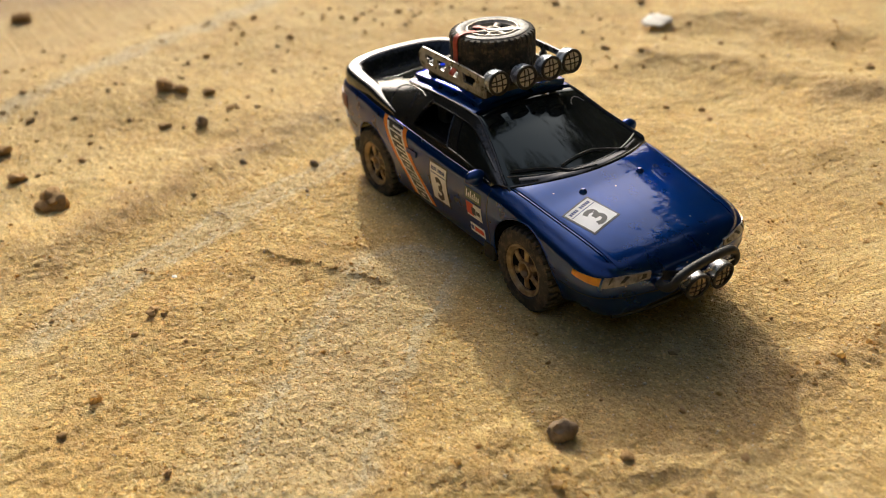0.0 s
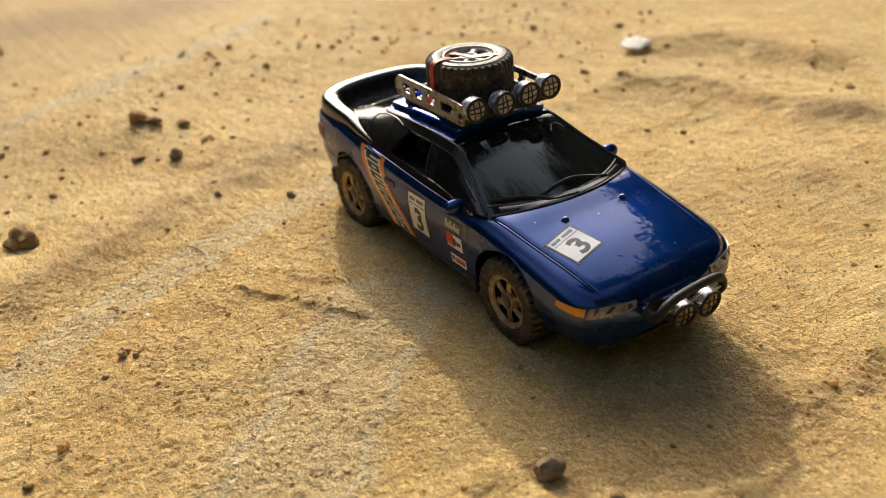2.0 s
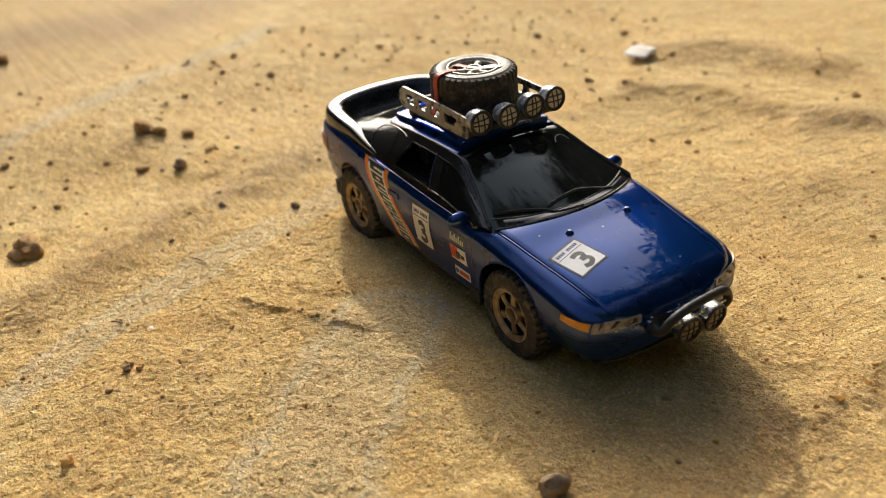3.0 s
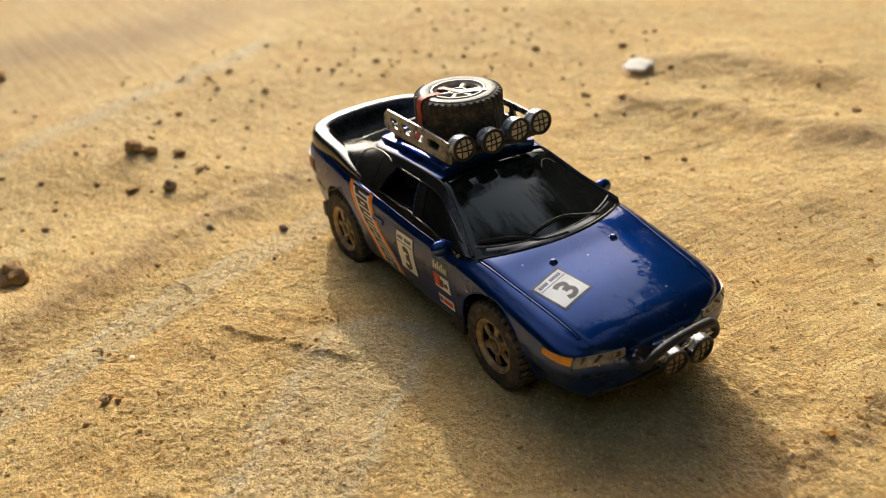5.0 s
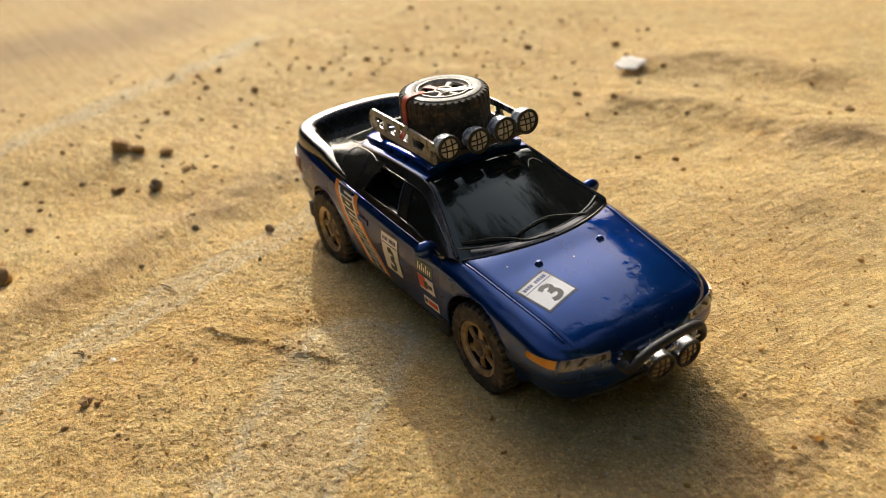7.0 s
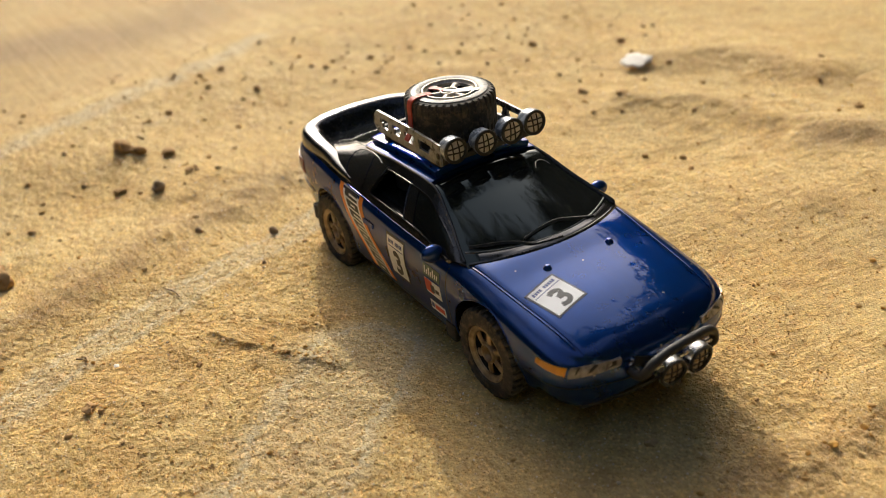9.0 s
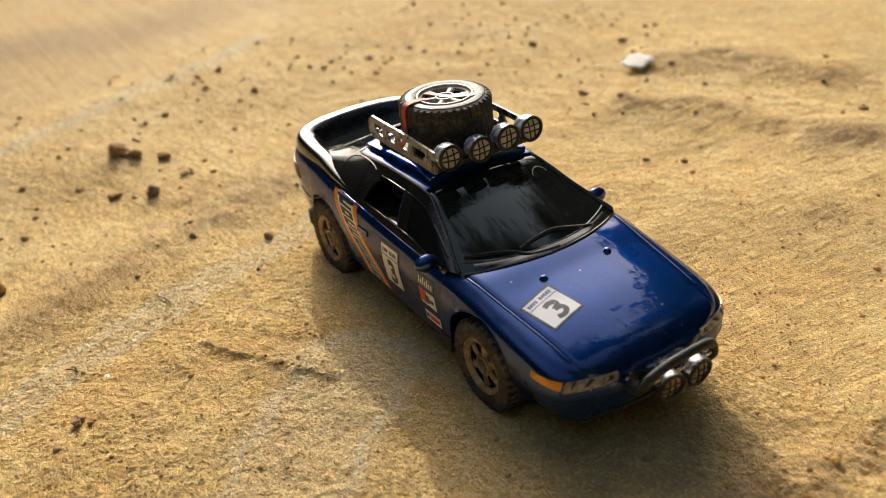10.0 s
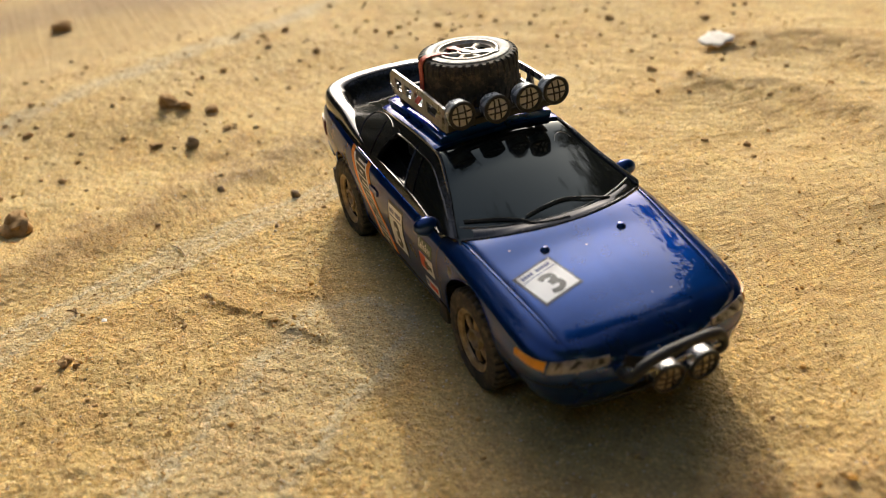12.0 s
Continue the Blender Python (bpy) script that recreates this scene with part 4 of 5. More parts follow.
for y in (-5.2, 5.2):
    part("seat", box(box(bmesh.new(), -9.0, -6.4, y - 2.6, y + 2.6, 13.4, 17.6, 0.5), -6.6, -0.5, y - 2.6, y + 2.6, 13.3, 14.4, 0.4), CABIN, car, "dark grey moulded seat")
part("dashboard", box(bmesh.new(), 7.0, 12.5, -9.6, 9.6, 13.3, 14.6, 0.4), CABIN, car)


# rubber seal and scuttle round the windscreen's foot
foot = [(18.75 - 3.5 * abs(v) ** 2.2, v * 11.4) for v in np.linspace(-1, 1, 60)]
part("windscreen_seal", tube([(x, y, top_z(x, y) + 0.12) for x, y in foot], 0.26, 8), BLACK, car)
inner = [(x - 1.3 - 0.3 * abs(y) / 11.4, y * 0.955) for x, y in foot]


def screen_z(x, y):
    """The height of the windscreen's surface."""
    ye, ze, zc = float(EDGE_Y(x)), float(EDGE_Z(x)), float(CROWN(x))
    return ze + (zc - ze) * (1 - (y / ye) ** 2)


cowl = [[(x - f * 1.15, y * (1 - 0.04 * f), max(screen_z(x - f * 1.15, y * (1 - 0.04 * f)), top_z(x - f * 1.15, y * (1 - 0.04 * f))) + 0.05 + 0.10 * math.sin(math.pi * f)) for x, y in foot[3:-3]] for f in np.linspace(0, 1, 7)]
part("cowl", plate(cowl, 0.04, 0.15), BLACK, car, "gloss black cowl at the windscreen's foot")
# black rubber catching light: its highlight is painted as grey
part("scuttle", tube([(x, y, max(screen_z(x, y), top_z(x, y)) + 0.02) for x, y in inner], 0.13, 6), SCUFFED_SHEEN, car, "black rubber strip with painted grey sheen at the windscreen's foot")


def wiper(points):
    """An arm that lies a little above the glass, its blade along the outer half."""
    line = [(x, y, max(screen_z(x, y), top_z(x, y)) + 0.30) for x, y in spline(points, 30)]
    arm = part("wiper", tube(line, np.linspace(0.09, 0.17, 30), 6), MATT, car, "black plastic wiper")
    blade = [(x + 0.12, y, z - 0.16) for x, y, z in line[:17]]
    part("blade", tube(blade, 0.09, 4), MATT, arm)


wiper([(13.4, -10.2), (14.4, -8.4), (15.3, -6.6), (16.5, -4.7), (17.6, -3.4), (18.1, -1.6), (18.3, 0.4)])
wiper([(16.3, -4.0), (15.9, -1.4), (15.7, 1.4), (16.2, 3.6), (16.6, 5.4), (16.7, 6.6)])


tagged(part("thread", tube([(x, y, screen_z(x, y) + 0.06) for x, y in spline([(6.6, 5.4), (5.7, 6.0), (5.3, 6.9), (5.6, 7.6), (6.3, 7.9)], 18)], 0.028, 5), SHELL), "fine pale curled thread lying on the windscreen", "thread")


# ---- rear wing: a ridge that wraps round the black rear deck ----
def rear_wing():
    path = [(-14.0, 11.7, 15.2), (-18.5, 11.5, 15.8), (-23.5, 11.1, 16.5), (-28, 10.9, 16.8), (-31.5, 10.4, 17.0), (-33.5, 9.0, 17.2), (-34.6, 6.4, 17.4), (-35.1, 3.2, 17.5), (-35.2, 0, 17.55)]
    p = spline(path, 50)
    p = np.concatenate([p, (p * FLIP)[-2::-1]])
    t = np.gradient(p, axis=0)
    t /= np.linalg.norm(t, axis=1, keepdims=True)
    n = len(p)
    grow = np.clip(np.minimum(np.arange(n), n - 1 - np.arange(n)) / 30, 0.06, 1)
    grid = []
    for c, d, g in zip(p, t, grow):
        out = np.cross(d, (0, 0, 1.0))
        out /= np.linalg.norm(out)
        if out[:2] @ (c[:2] + (20, 0)) < 0:
            out = -out
        # from the outer foot over the lip to the inner hollow
        prof = [(0.9, -3.2), (1.0, -1.6), (0.85, -0.5), (0.4, -0.02), (-0.4, 0.03), (-1.2, 0.0), (-1.9, -0.5), (-2.7, -1.6), (-3.8, -2.7), (-5.0, -3.6)]
        grid.append([c + out * a * (0.35 + 0.65 * g) + np.array((0, 0, b * g)) for a, b in spline(prof, 28)])
    return plate(np.array(grid)[::-1], 0.0, 0.35, round_edge=False)


part("rear_wing", rear_wing(), BLACK, car, "gloss black wraparound rear spoiler")

# ---- lamps, bumper and grille ----


def wrap(x0, x1, z00, z01, z10, z11, side, n=14, m=6):
    """A grid on the nose from x0 to x1; its lower and upper heights at both ends."""
    rows = []
    for v in np.linspace(0, 1, m):
        row = []
        for u in np.linspace(0, 1, n):
            x = x0 + (x1 - x0) * u
            lo, hi = z00 + (z10 - z00) * u, z01 + (z11 - z01) * u
            z = lo + (hi - lo) * v
            row.append((x, side * side_y(x, z), z))
        rows.append(row)
    return rows


for side in (-1, 1):
    part("turn_signal", both(wrap(30.3, 33.7, 9.3, 9.9, 8.65, 9.6, side), 0.16, 0.3), AMBER, car, "amber wraparound turn signal")
    lamp = part("headlight", both(wrap(33.9, 36.0, 8.4, 9.65, 8.75, 9.75, side, 20), 0.12, 0.3), CLEAR, car, "dull clear wraparound headlamp")
    for x, w in ((34.35, 0.12), (35.0, 0.2), (35.7, 0.14)):
        part("reflector_shade", both(wrap(x, x + w, 8.85, 9.6, 9.0, 9.6, side, 4), 0.15, 0.2), MATT, lamp)
    part("front_grille", both(wrap(36.4, 37.18, 8.3, 9.4, 7.4, 8.3, side, 20), 0.08, 0.3), MATT, car, "black grille slot under the bonnet")
    part("bumper_strip", both(wrap(28.0, 36.6, 7.0, 7.12, 6.9, 7.02, side, 40, 3), 0.06, 0.2), INK, car)
    part("tail_light", both([[(x, side * side_y(x, z), z) for x in np.linspace(-36.2, -30.2, 16)] for z in np.linspace(11.0, 13.3, 6)], 0.12, 0.3), REDLENS, car, "dark red wraparound tail lamp")
    part("rear_bumper_strip", both([[(x, side * side_y(x, z), z) for x in np.linspace(-36.8, -27.4, 24)] for z in np.linspace(8.7, 9.1, 3)], 0.10, 0.2), INK, car)
part("lower_lip", tube([(x, y, 3.3) for x, y in [(34.9 - 0.004 * abs(y) ** 2.6, y) for y in np.linspace(-9.6, 9.6, 40)]], 0.3, 8), MATT, car)


def bull_bar():
    p = spline([(36.4, -5.0, 7.8), (37.9, -5.15, 8.0), (38.7, -4.9, 8.7), (38.9, -4.1, 9.6), (38.95, -2.2, 10.2), (39.0, 0, 10.5), (38.95, 2.4, 10.55), (38.8, 4.2, 10.3), (38.55, 5.2, 9.5), (38.4, 5.5, 8.2), (37.4, 5.4, 7.0), (36.0, 5.3, 6.6)], 70)
    bar = part("bull_bar", tube(p, 0.56, 12), MATT, car, "black tubular front bull bar")
    part("cross_tube", tube([(38.7, -4.9, 8.7), (38.8, 0, 8.75), (38.5, 5.3, 8.6)], 0.24, 8), CHROME, bar)
    for y in (-3.3, 3.3):
        part("stay", tube([(36.0, y, 7.6), (38.6, y, 8.6)], 0.3, 8), MATT, bar)


bull_bar()


def round_lamp(name, r, depth, at, label, parent_mat, glass):
    """A round lamp that shines along +x: housing, lens, and a cross of dark tape lines."""
    house = part(name, lathe([(0, -depth), (0.5 * r, -depth), (0.86 * r, -0.88 * depth), (0.97 * r, -0.6 * depth), (1.0 * r, 0.1 * r), (0.80 * r, 0.1 * r), (0, 0.02 * r)], 28), parent_mat, car, label, at=at @ pose(0, 0, 0, 0, 90, 0))
    part("lens_ring", lathe([(0.99 * r, 0.06 * r), (0.99 * r, 0.2 * r), (0.90 * r, 0.26 * r), (0.77 * r, 0.22 * r), (0.75 * r, 0.02 * r)], 28), MATT, house, "black lens ring")
    part("lens", lathe([(0.75 * r, 0.04 * r), (0.72 * r, 0.11 * r), (0.5 * r, 0.18 * r), (0.25 * r, 0.21 * r), (0, 0.22 * r)], 24), glass, house, "milky lens")
    rng = random.Random(int(1e6 * abs(at.translation.y)))
    for a, off in ((90, 0.23), (90, -0.20), (0, 0.20), (0, -0.24)):
        a, off = a + rng.uniform(-8, 8), off + rng.uniform(-0.05, 0.05)
        c, s = math.cos(radians(a)), math.sin(radians(a))
        half = 0.70 * math.sqrt(1 - (off / 0.75) ** 2)
        line = []
        for q in np.linspace(-half, half, 9):
            px, py = q * c - off * s, q * s + off * c
            line.append((px * r, py * r, (0.235 - 0.18 * (px * px + py * py)) * r))
        part("lens_bar", tube(line, (0.062 if r > 1.6 else 0.035) * r, 4), MATT, house)
    return house


for y, tilt in ((-1.35, -4), (2.75, 3)):
    round_lamp("fog_lamp", 1.8, 1.5, mm(39.0, y, 7.35, 0, 8, tilt), "small chrome fog lamp with a cloudy lens", CHROME, FOGLENS)

# ---- roof rack with four lamps and the spare wheel ----
rack = part("roof_rack", box(box(bmesh.new(), 2.2, 3.2, -7.2, 7.2, 21.6, 22.4, 0.15), -13.6, -12.8, -7.2, 7.2, 21.6, 22.3, 0.15), MATT, car, "roof rack with slotted silver side plates")


def rack_side(y):
    """A slotted side plate in one piece: rounded at its back end, with four cut-outs."""
    holes = [(-12.3, -10.0), (-9.0, -6.6), (-5.7, -3.1), (-2.0, 1.1)]
    xs = sorted({*np.linspace(-14.2, 3.4, 45).round(2), *[q for h in holes for q in h]})
    bm = bmesh.new()
    cols = []
    for x in xs:
        back = min(1.0, max(0.0, (x + 14.3) / 1.3)) ** 0.5
        lo, hi = 23.1 - 1.45 * back, 23.1 + 1.75 * back - 0.25 * max(0.0, (x + 3) / 6.4)
        cols.append([bm.verts.new((x, y, lo + (hi - lo) * f)) for f in (0, 0.30, 0.50, 0.72, 1)])
    for (a, b), (x0, x1) in zip(zip(cols[:-1], cols[1:]), zip(xs[:-1], xs[1:])):
        m = (x0 + x1) / 2
        for i in range(4):
            end = any(h0 < m < h0 + 0.35 or h1 - 0.35 < m < h1 for h0, h1 in holes)
            cut = any(h0 < m < h1 for h0, h1 in holes) and (i == 2 or (i == 1 and not end))
            if not cut:
                bm.faces.new((a[i], b[i], b[i + 1], a[i + 1]))
    bm.normal_update()
    bmesh.ops.solidify(bm, geom=list(bm.faces), thickness=0.35)
    return part("side_plate", bm, SILVER, rack, "slotted worn silver side plate")


rack_side(-7.2)
rack_side(7.2)
for x, y in ((-12.0, -6.3), (0.6, -6.3), (-12.0, 6.3), (0.6, 6.3)):
    part("rack_foot", box(bmesh.new(), x - 0.7, x + 0.7, y - 0.4, y + 0.4, 20.2, 21.5, 0.15), MATT, rack)
part("lamp_bar", tube([(2.9, -7.2, 23.0), (2.9, 7.2, 23.0)], 0.45, 10), MATT, rack, "black lamp bar")
part("rack_floor", box(bmesh.new(), -12.6, 2.0, -6.6, 6.6, 20.9, 21.4, 0.1), MATT, rack)
for y, z in ((-5.5, 23.8), (-0.9, 23.5), (3.3, 23.85), (6.95, 24.0)):
    round_lamp("roof_lamp", 1.75, 1.9, mm(4.4, y, z, 0, -2, 0), "round black-ringed rally lamp with a barred lens", LAMPSHELL, LENS)


# ---- wheels ----
def tyre_mesh(r, w, blocks=34, tread=0.05, shoulder=0.03, groove=0.955):
    """A tyre with staggered tread blocks, turned in one piece about z."""
    # radius, height, and which blocks are cut into this ring: 0 none, 1 and 2 the two staggered rows
    prof = [(0.62, -0.45, 0), (0.65, -0.5, 0), (0.74, -0.515, 0), (0.84, -0.5, 0), (0.90, -0.49, 1), (0.965, -0.47, 1), (1.0, -0.40, 1), (1.0, -0.17, 1), (groove, -0.155, 0), (groove, -0.145, 0), (1.0, -0.13, 2), (1.0, 0.13, 2),
            (groove, 0.145, 0), (groove, 0.155, 0), (1.0, 0.17, 1), (1.0, 0.40, 1), (0.965, 0.47, 1), (0.90, 0.49, 1), (0.84, 0.5, 0), (0.74, 0.515, 0), (0.65, 0.5, 0), (0.62, 0.45, 0)]
    bm, rings = bmesh.new(), []
    steps = (0.02, 0.10, 0.62, 0.70)
    for q, h, row in prof:
        ring = []
        for k in range(blocks):
            for n, f in enumerate(steps):
                a = (k + f + (0.5 if row == 2 else 0.0)) * math.tau / blocks
                gap = row and n in (0, 3)
                deep = {1.0: tread if abs(h) < 0.39 else 0.05, 0.965: shoulder}.get(q, 0.0) if gap else 0.0
                ring.append(bm.verts.new((r * (q - deep) * math.cos(a), r * (q - deep) * math.sin(a), w * h * (0.985 if gap and abs(h) > 0.45 else 1.0))))
        rings.append(ring)
    for a, b in zip(rings, rings[1:] + rings[:1]):
        for i in range(len(a)):
            j = (i + 1) % len(a)
            bm.faces.new((a[i], a[j], b[j], b[i]))
    return mesh_of("tyre", bm, RUBBER, 32)


def rim_mesh(r, w, mat=None, flat=0.0):
    """A rim with six broad spokes and a stepped hub, its face at +z; the spokes grow out of the hub and the rim's lip."""
    bm = lathe([(r, 0.30 * w), (r, 0.50 * w), (0.97 * r, 0.545 * w), (0.91 * r, 0.545 * w), (0.88 * r, 0.50 * w), (0.80 * r, 0.47 * w), (0.78 * r, 0.40 * w)], 48)
    gold = len(bm.faces)
    lathe([(0.78 * r, 0.40 * w), (0.80 * r, 0.05 * w), (0.9 * r, -0.1 * w)], 48, bm)
    bm.faces.ensure_lookup_table()
    for f in bm.faces[gold:]:
        f.material_index = 1
    for k in range(6):
        a = k * math.tau / 6 + 0.2
        rows = []
        for q, half, z in ((0.26, 0.13, 0.42), (0.38, 0.125, 0.44), (0.5, 0.12, 0.44), (0.62, 0.13, 0.43), (0.74, 0.16, 0.40), (0.88, 0.21, 0.37)):
            rows.append([(q * r * math.cos(a) - s * half * r * math.sin(a), q * r * math.sin(a) + s * half * r * math.cos(a), w * (max(z, flat) - 0.07 * abs(s) ** 3)) for s in (-1, -0.75, -0.35, 0.35, 0.75, 1)])
        plate(np.array(rows), 0.0, 0.12 * w, bm, False)
    lathe([(0.36 * r, 0.1 * w), (0.36 * r, 0.45 * w), (0.33 * r, 0.49 * w), (0.27 * r, 0.49 * w), (0.23 * r, 0.44 * w), (0.21 * r, 0.22 * w), (0.12 * r, 0.22 * w), (0.10 * r, 0.30 * w), (0, 0.31 * w)], 24, bm)
    return mesh_of("rim", bm, [mat or GOLD, MATT], 40)


WHEEL_R, WHEEL_W = 5.9, 4.4
TYRE, RIM = tyre_mesh(WHEEL_R, WHEEL_W), rim_mesh(3.75, WHEEL_W * 0.86)
back = bmesh.new()
lathe([(0, -0.2), (3.5, -0.2), (3.5, 0.2), (0, 0.25)], 32, back)
BRAKE = mesh_of("brake_disc", back, MATT)
for x in (20.4, -20.4):
    for side in (-1, 1):
        wheel = new("wheel")
        wheel.parent = car
        wheel.empty_display_size = 0.004
        wheel.matrix_basis = mm(x, side * 11.4, 4.75, 90 if side < 0 else -90, 0, 0) @ pose(0, 0, 0, 0, 0, 17 if x > 0 else 50)
        for name, me, label in (("tyre", TYRE, "dusty black knobbly tyre"), ("rim", RIM, "dusty gold six-spoke rim"), ("brake_disc", BRAKE, "")):
            o = new(name, me)
            o.parent = wheel
            tagged(o, label)
    part("axle", tube([(x, -10, 4.75), (x, 10, 4.75)], 0.6, 8), MATT, car)

spare = thing("spare_wheel", "black knobbly spare wheel with red strap, flat on roof rack", "wheel", mm(-5.4, 0.3, 22.25))
o = new("tyre", tyre_mesh(6.25, 5.5, 38, 0.006, 0.05, 0.994))
o.parent, o.location = spare, (0, 0, 2.85 * MM)
o = new("rim", rim_mesh(3.9, 5.2, DULLRIM, 0.48))
o.parent, o.location = spare, (0, 0, 2.95 * MM)
tagged(o, "dull bronze six-spoke rim")
# worn rubber, its glancing sun sheen put into the grey
part("sidewall", lathe([(3.95, 5.6), (4.3, 5.76), (4.9, 5.78), (5.25, 5.7), (5.35, 5.45)], 64), SCUFFED_SHEEN, spare, "scuffed tyre sidewall with painted grey sheen")
part("rim_back", lathe([(0, 4.0), (3.6, 4.0), (3.6, 3.7), (0, 3.7)], 32), MATT, spare)


def strap_line():
    return spline([(0.6, -7.7, 0.6), (0.3, -6.75, 1.6), (0.1, -6.45, 3.5), (0.0, -6.35, 5.1), (0.0, -5.7, 5.85), (-0.2, -4.0, 5.85), (-0.3, -2.6, 5.6)], 30)


def band(points, width, thick, wide):
    """A flat strap along points; wide is its width's direction."""
    p, w = np.array(points), np.array(wide) / np.linalg.norm(wide) * width / 2
    g = np.array([p - w, p, p + w])
    return plate(g, thick, thick, round_edge=False)


part("strap", band(strap_line(), 1.0, 0.08, (1, 0, 0)), RED, spare, "red strap")
part("strap", band([(-3.0, -1.2, 5.2), (-1.0, -0.6, 5.35), (1.0, 0.6, 5.4), (3.4, 2.6, 5.8)], 0.8, 0.1, (1, -1, 0)), SILVER, spare, "pale worn strap across the rim")
part("strap", band([(-3.3, -1.6, 5.35), (-2.0, -0.8, 5.4), (-0.6, -0.5, 5.45)], 0.9, 0.1, (1, -1, 0)), RED, spare, "red strap end")

# ---- mirrors, bonnet pins ----
for side in (-1, 1):
    mirror = part("door_mirror", bmesh.new(), BLUE, car, "blue door mirror")
    bm = bmesh.new()
    bmesh.ops.create_uvsphere(bm, u_segments=20, v_segments=12, radius=1.0)
    for v in bm.verts:
        v.co = Vector((v.co.x * 1.0 - 0.15 * v.co.y * side, v.co.y * 1.55, v.co.z * 1.15 * (1 - 0.12 * v.co.y * side)))
        if v.co.x < -0.45:
            v.co.x = -0.45
    bmesh.ops.translate(bm, vec=(9.7, side * 13.35, 14.0), verts=bm.verts)
    box(bm, 9.2, 10.5, side * 12.2 - 0.6, side * 12.2 + 0.6, 12.9, 14.0, 0.2)
    mirror.data = mesh_of("door_mirror", bm, BLUE)
    pin = part("bonnet_pin", lathe([(0, 0.5), (0.26, 0.44), (0.4, 0.22), (0.5, 0.12), (0.54, 0.0), (0.54, -0.2)], 20), BLUE, car, "small blue bonnet pin", at=mm(21.8, side * 4.75, top_z(21.8, 4.75) + 0.2))

# ---- shut lines of the doors ----
for side in (-1, 1):
    for x0, x1 in ((-10.6, -9.2), (13.0, 12.6)):
        pts = [(x0 + (x1 - x0) * (1 - v), 4.0 + 9.3 * v) for v in np.linspace(0, 1, 20)]
        part("shut_line", both(strip(pts, 0.18, lambda a, b: (a, side * side_y(a, b), b)), 0.03, 0.05), INK, car)
    pts = [(x, 4.1) for x in np.linspace(-10.6, 13.0, 30)]
    part("shut_line", both(strip(pts, 0.18, lambda a, b: (a, side * side_y(a, b), b)), 0.03, 0.05), INK, car)
    part("belt_line", tube([(x, side * (float(HALF(x)) - 1.0), float(SHOULDER(x)) - 0.02) for x in np.linspace(-14.5, 12.5, 50)], 0.13, 6), BLUE, car)
    part("door_handle", both([[(x, side * side_y(x, z), z) for x in np.linspace(-8.2, -5.4, 8)] for z in np.linspace(11.5, 12.2, 4)], 0.18, 0.1), BLUE, car)

# ---- stickers ----
THREE = [[(0.12, 0.90), (0.5, 0.97), (0.86, 0.84), (0.80, 0.62), (0.42, 0.53)], [(0.42, 0.53), (0.86, 0.44), (0.90, 0.16), (0.5, 0.03), (0.10, 0.12)]]


def stick(fn, parent, up, mat, name, corners, n=8, label=""):
    """A film between corners in a sticker's own plane (u right, v up, 0 to 1), laid on by fn."""
    u0, v0, u1, v1 = corners
    g = [[fn(u, v) for u in np.linspace(u0, u1, n)] for v in np.linspace(v0, v1, n)]
    return part(name, both(g, up, 0.05), mat, parent, label)


def number_sticker(fn, label):
    film = stick(fn, car, 0.05, INK, "number_sticker", (-0.03, -0.03, 1.03, 1.03), 12, label)
    stick(fn, film, 0.07, WHITE, "white_field", (0.02, 0.02, 0.98, 0.98), 12)
    stick(fn, film, 0.085, NAVY, "header_line", (0.05, 0.735, 0.95, 0.755), 8)
    for k in range(10):
        if k != 4:
            stick(fn, film, 0.085, NAVY, "header_bar", (0.10 + 0.08 * k, 0.815, 0.157 + 0.08 * k, 0.905), 3)
    for stroke in THREE:
        pts = [(0.30 + 0.40 * a, 0.11 + 0.52 * b) for a, b in spline(stroke, 24)]
        part("number_three", both(strip(pts, 0.135, fn), 0.09, 0.05), INK, film)
    return film


def on_door(side):
    def fn(u, v):
        a = u if side < 0 else 1 - u
        x, z = -1.6 + 4.45 * a, 6.5 + 6.0 * v
        return (x, side * side_y(x, z), z)
    return fn


def on_hood(u, v):
    ex, ey = Vector((-0.215, 0.977)), Vector((-0.977, -0.215))
    p = Vector((25.95, -6.85)) + ex * (u - 0.5) * 4.7 + ey * (v - 0.5) * 4.9
    return (p.x, p.y, top_z(p.x, p.y) + 0.21)


number_sticker(on_hood, "white square sticker with a black number 3")
for side in (-1, 1):
    number_sticker(on_door(side), "white door sticker with a black number 3")


def slanted(side):
    def fn(u, v):
        x0 = -16.3 + 8.6 * (1 - v) ** 1.15
        x = x0 + 7.0 * u - 0.9 * u * (1 - v)
        z = 4.7 + 10.0 * v - 0.25 * u * v
        return (x, side * side_y(x, z), z)
    return fn


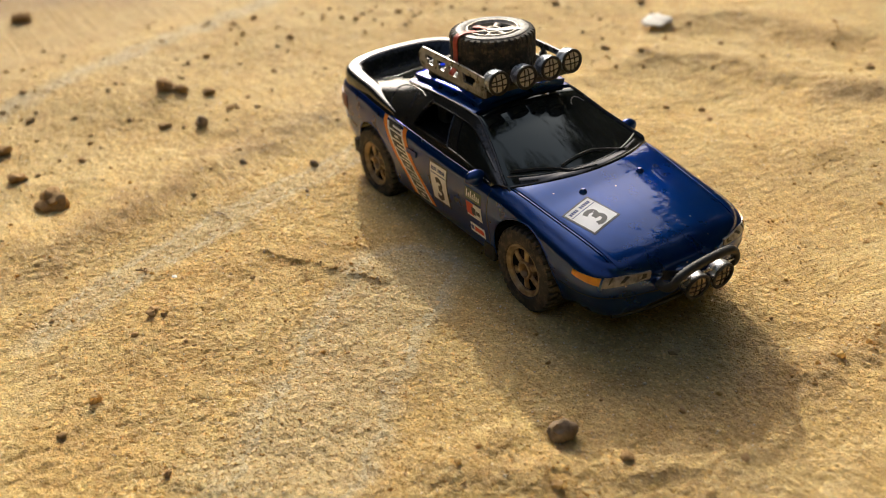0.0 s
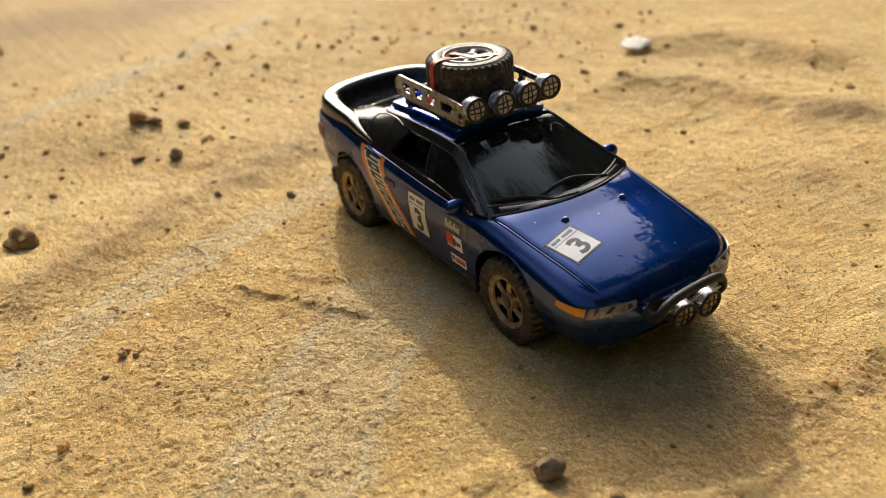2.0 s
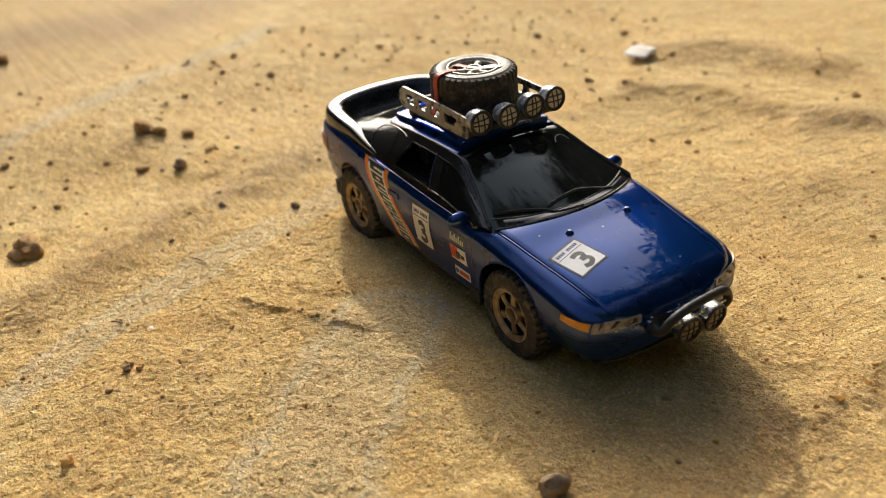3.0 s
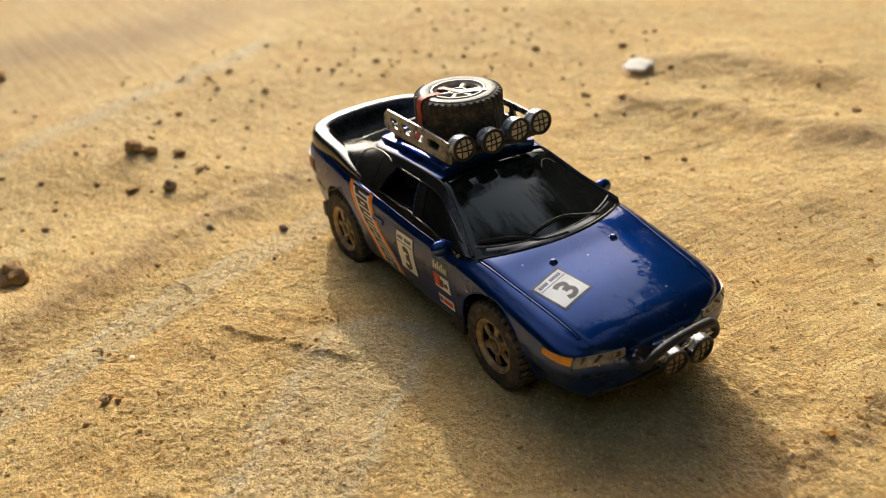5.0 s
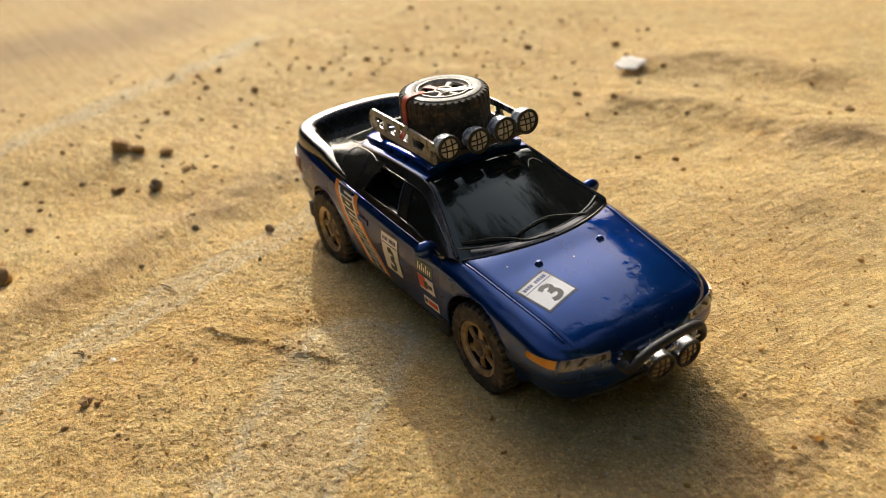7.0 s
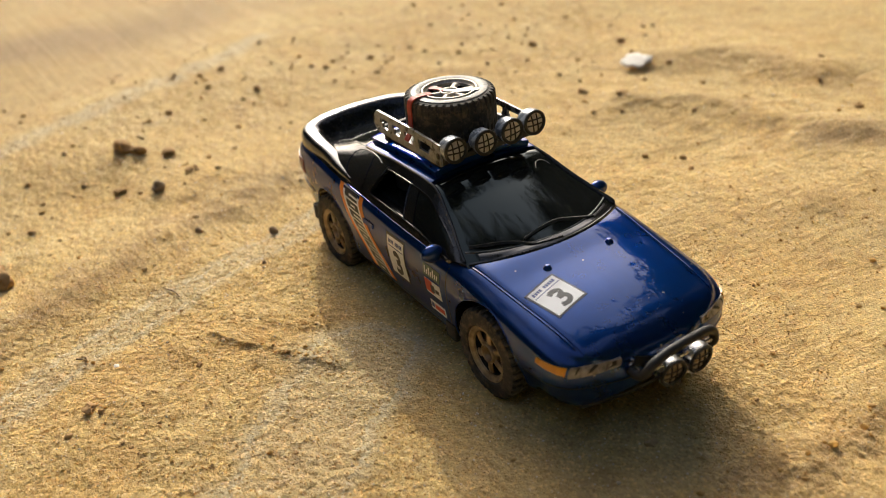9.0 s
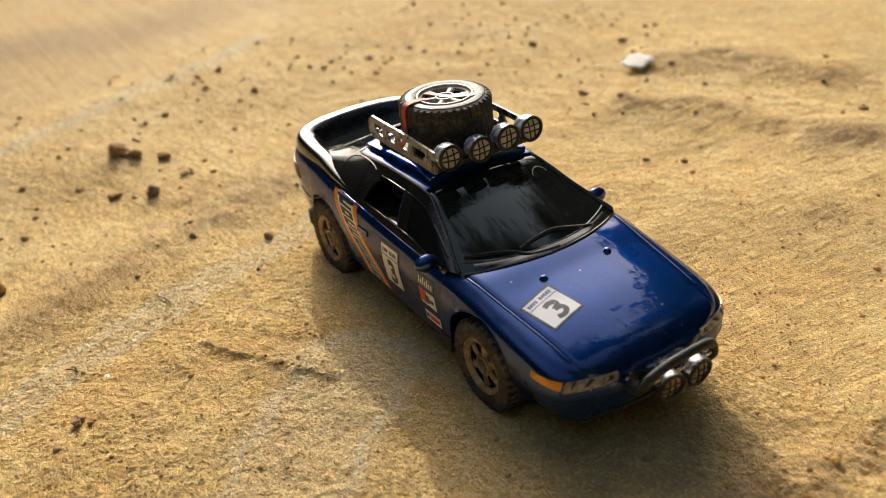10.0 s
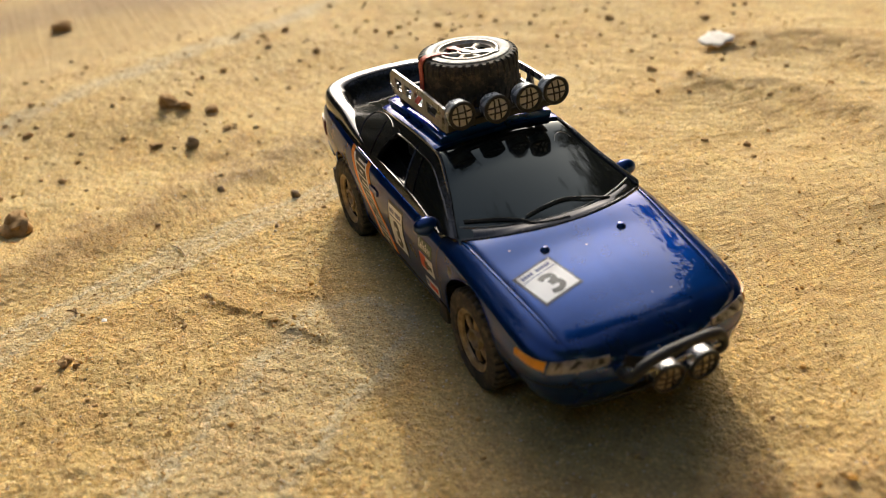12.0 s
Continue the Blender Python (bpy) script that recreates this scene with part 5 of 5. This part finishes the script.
for side in (-1, 1):
    fn = slanted(side)
    base = stick(fn, car, 0.05, WHITE, "stripe", (0.0, 0.0, 1.0, 1.0), 16, "slanted orange, white and black stripe with block lettering bars")
    for a, b in ((0.0, 0.15), (0.85, 1.0)):
        stick(fn, base, 0.07, ORANGE, "orange_edge", (a, 0.0, b, 1.0), 16)
    for k in range(8):
        v = 0.015 + 0.124 * k
        bar = stick(fn, base, 0.07, INK, "lettering_bar", (0.25, v, 0.77, v + 0.098), 4)
        stick(fn, base, 0.085, WHITE, "lettering_gap", (0.43, v + 0.035, 0.77 if k % 3 else 0.62, v + 0.062), 3)

    def small(x0, x1, z0, z1):
        def g(u, v):
            a = u if side < 0 else 1 - u
            x, z = x0 + (x1 - x0) * a, z0 + (z1 - z0) * v
            return (x, side * side_y(x, z), z)
        return g

    f = small(7.7, 11.5, 10.5, 12.1)
    s = stick(f, car, 0.05, GREEN, "sponsor_sticker", (0, 0, 1, 1), 6, "small dark green sticker with white lettering bars")
    for k in range(7):
        stick(f, s, 0.07, WHITE, "lettering_bar", (0.08 + 0.125 * k, 0.2, 0.14 + 0.125 * k, 0.85 if k in (0, 2, 4) else 0.62), 3)
    f = small(7.9, 11.5, 7.9, 10.1)
    s = stick(f, car, 0.05, WHITE, "sponsor_sticker", (0, 0, 1, 1), 6, "small red, black and white sticker")
    stick(f, s, 0.07, REDINK, "red_field", (0.0, 0.12, 0.48, 1.0), 4)
    stick(f, s, 0.075, INK, "black_shape", (0.36, 0.25, 0.62, 0.75), 4)
    stick(f, s, 0.075, INK, "black_shape", (0.66, 0.35, 0.9, 0.62), 4)
    f = small(8.1, 11.6, 5.3, 6.7)
    s = stick(f, car, 0.05, WHITE, "sponsor_sticker", (0, 0, 1, 1), 6, "small white sticker with red lettering bars")
    stick(f, s, 0.07, REDINK, "lettering_bar", (0.30, 0.25, 0.94, 0.75), 4)
    stick(f, s, 0.07, NAVY, "lettering_bar", (0.05, 0.25, 0.24, 0.75), 4)
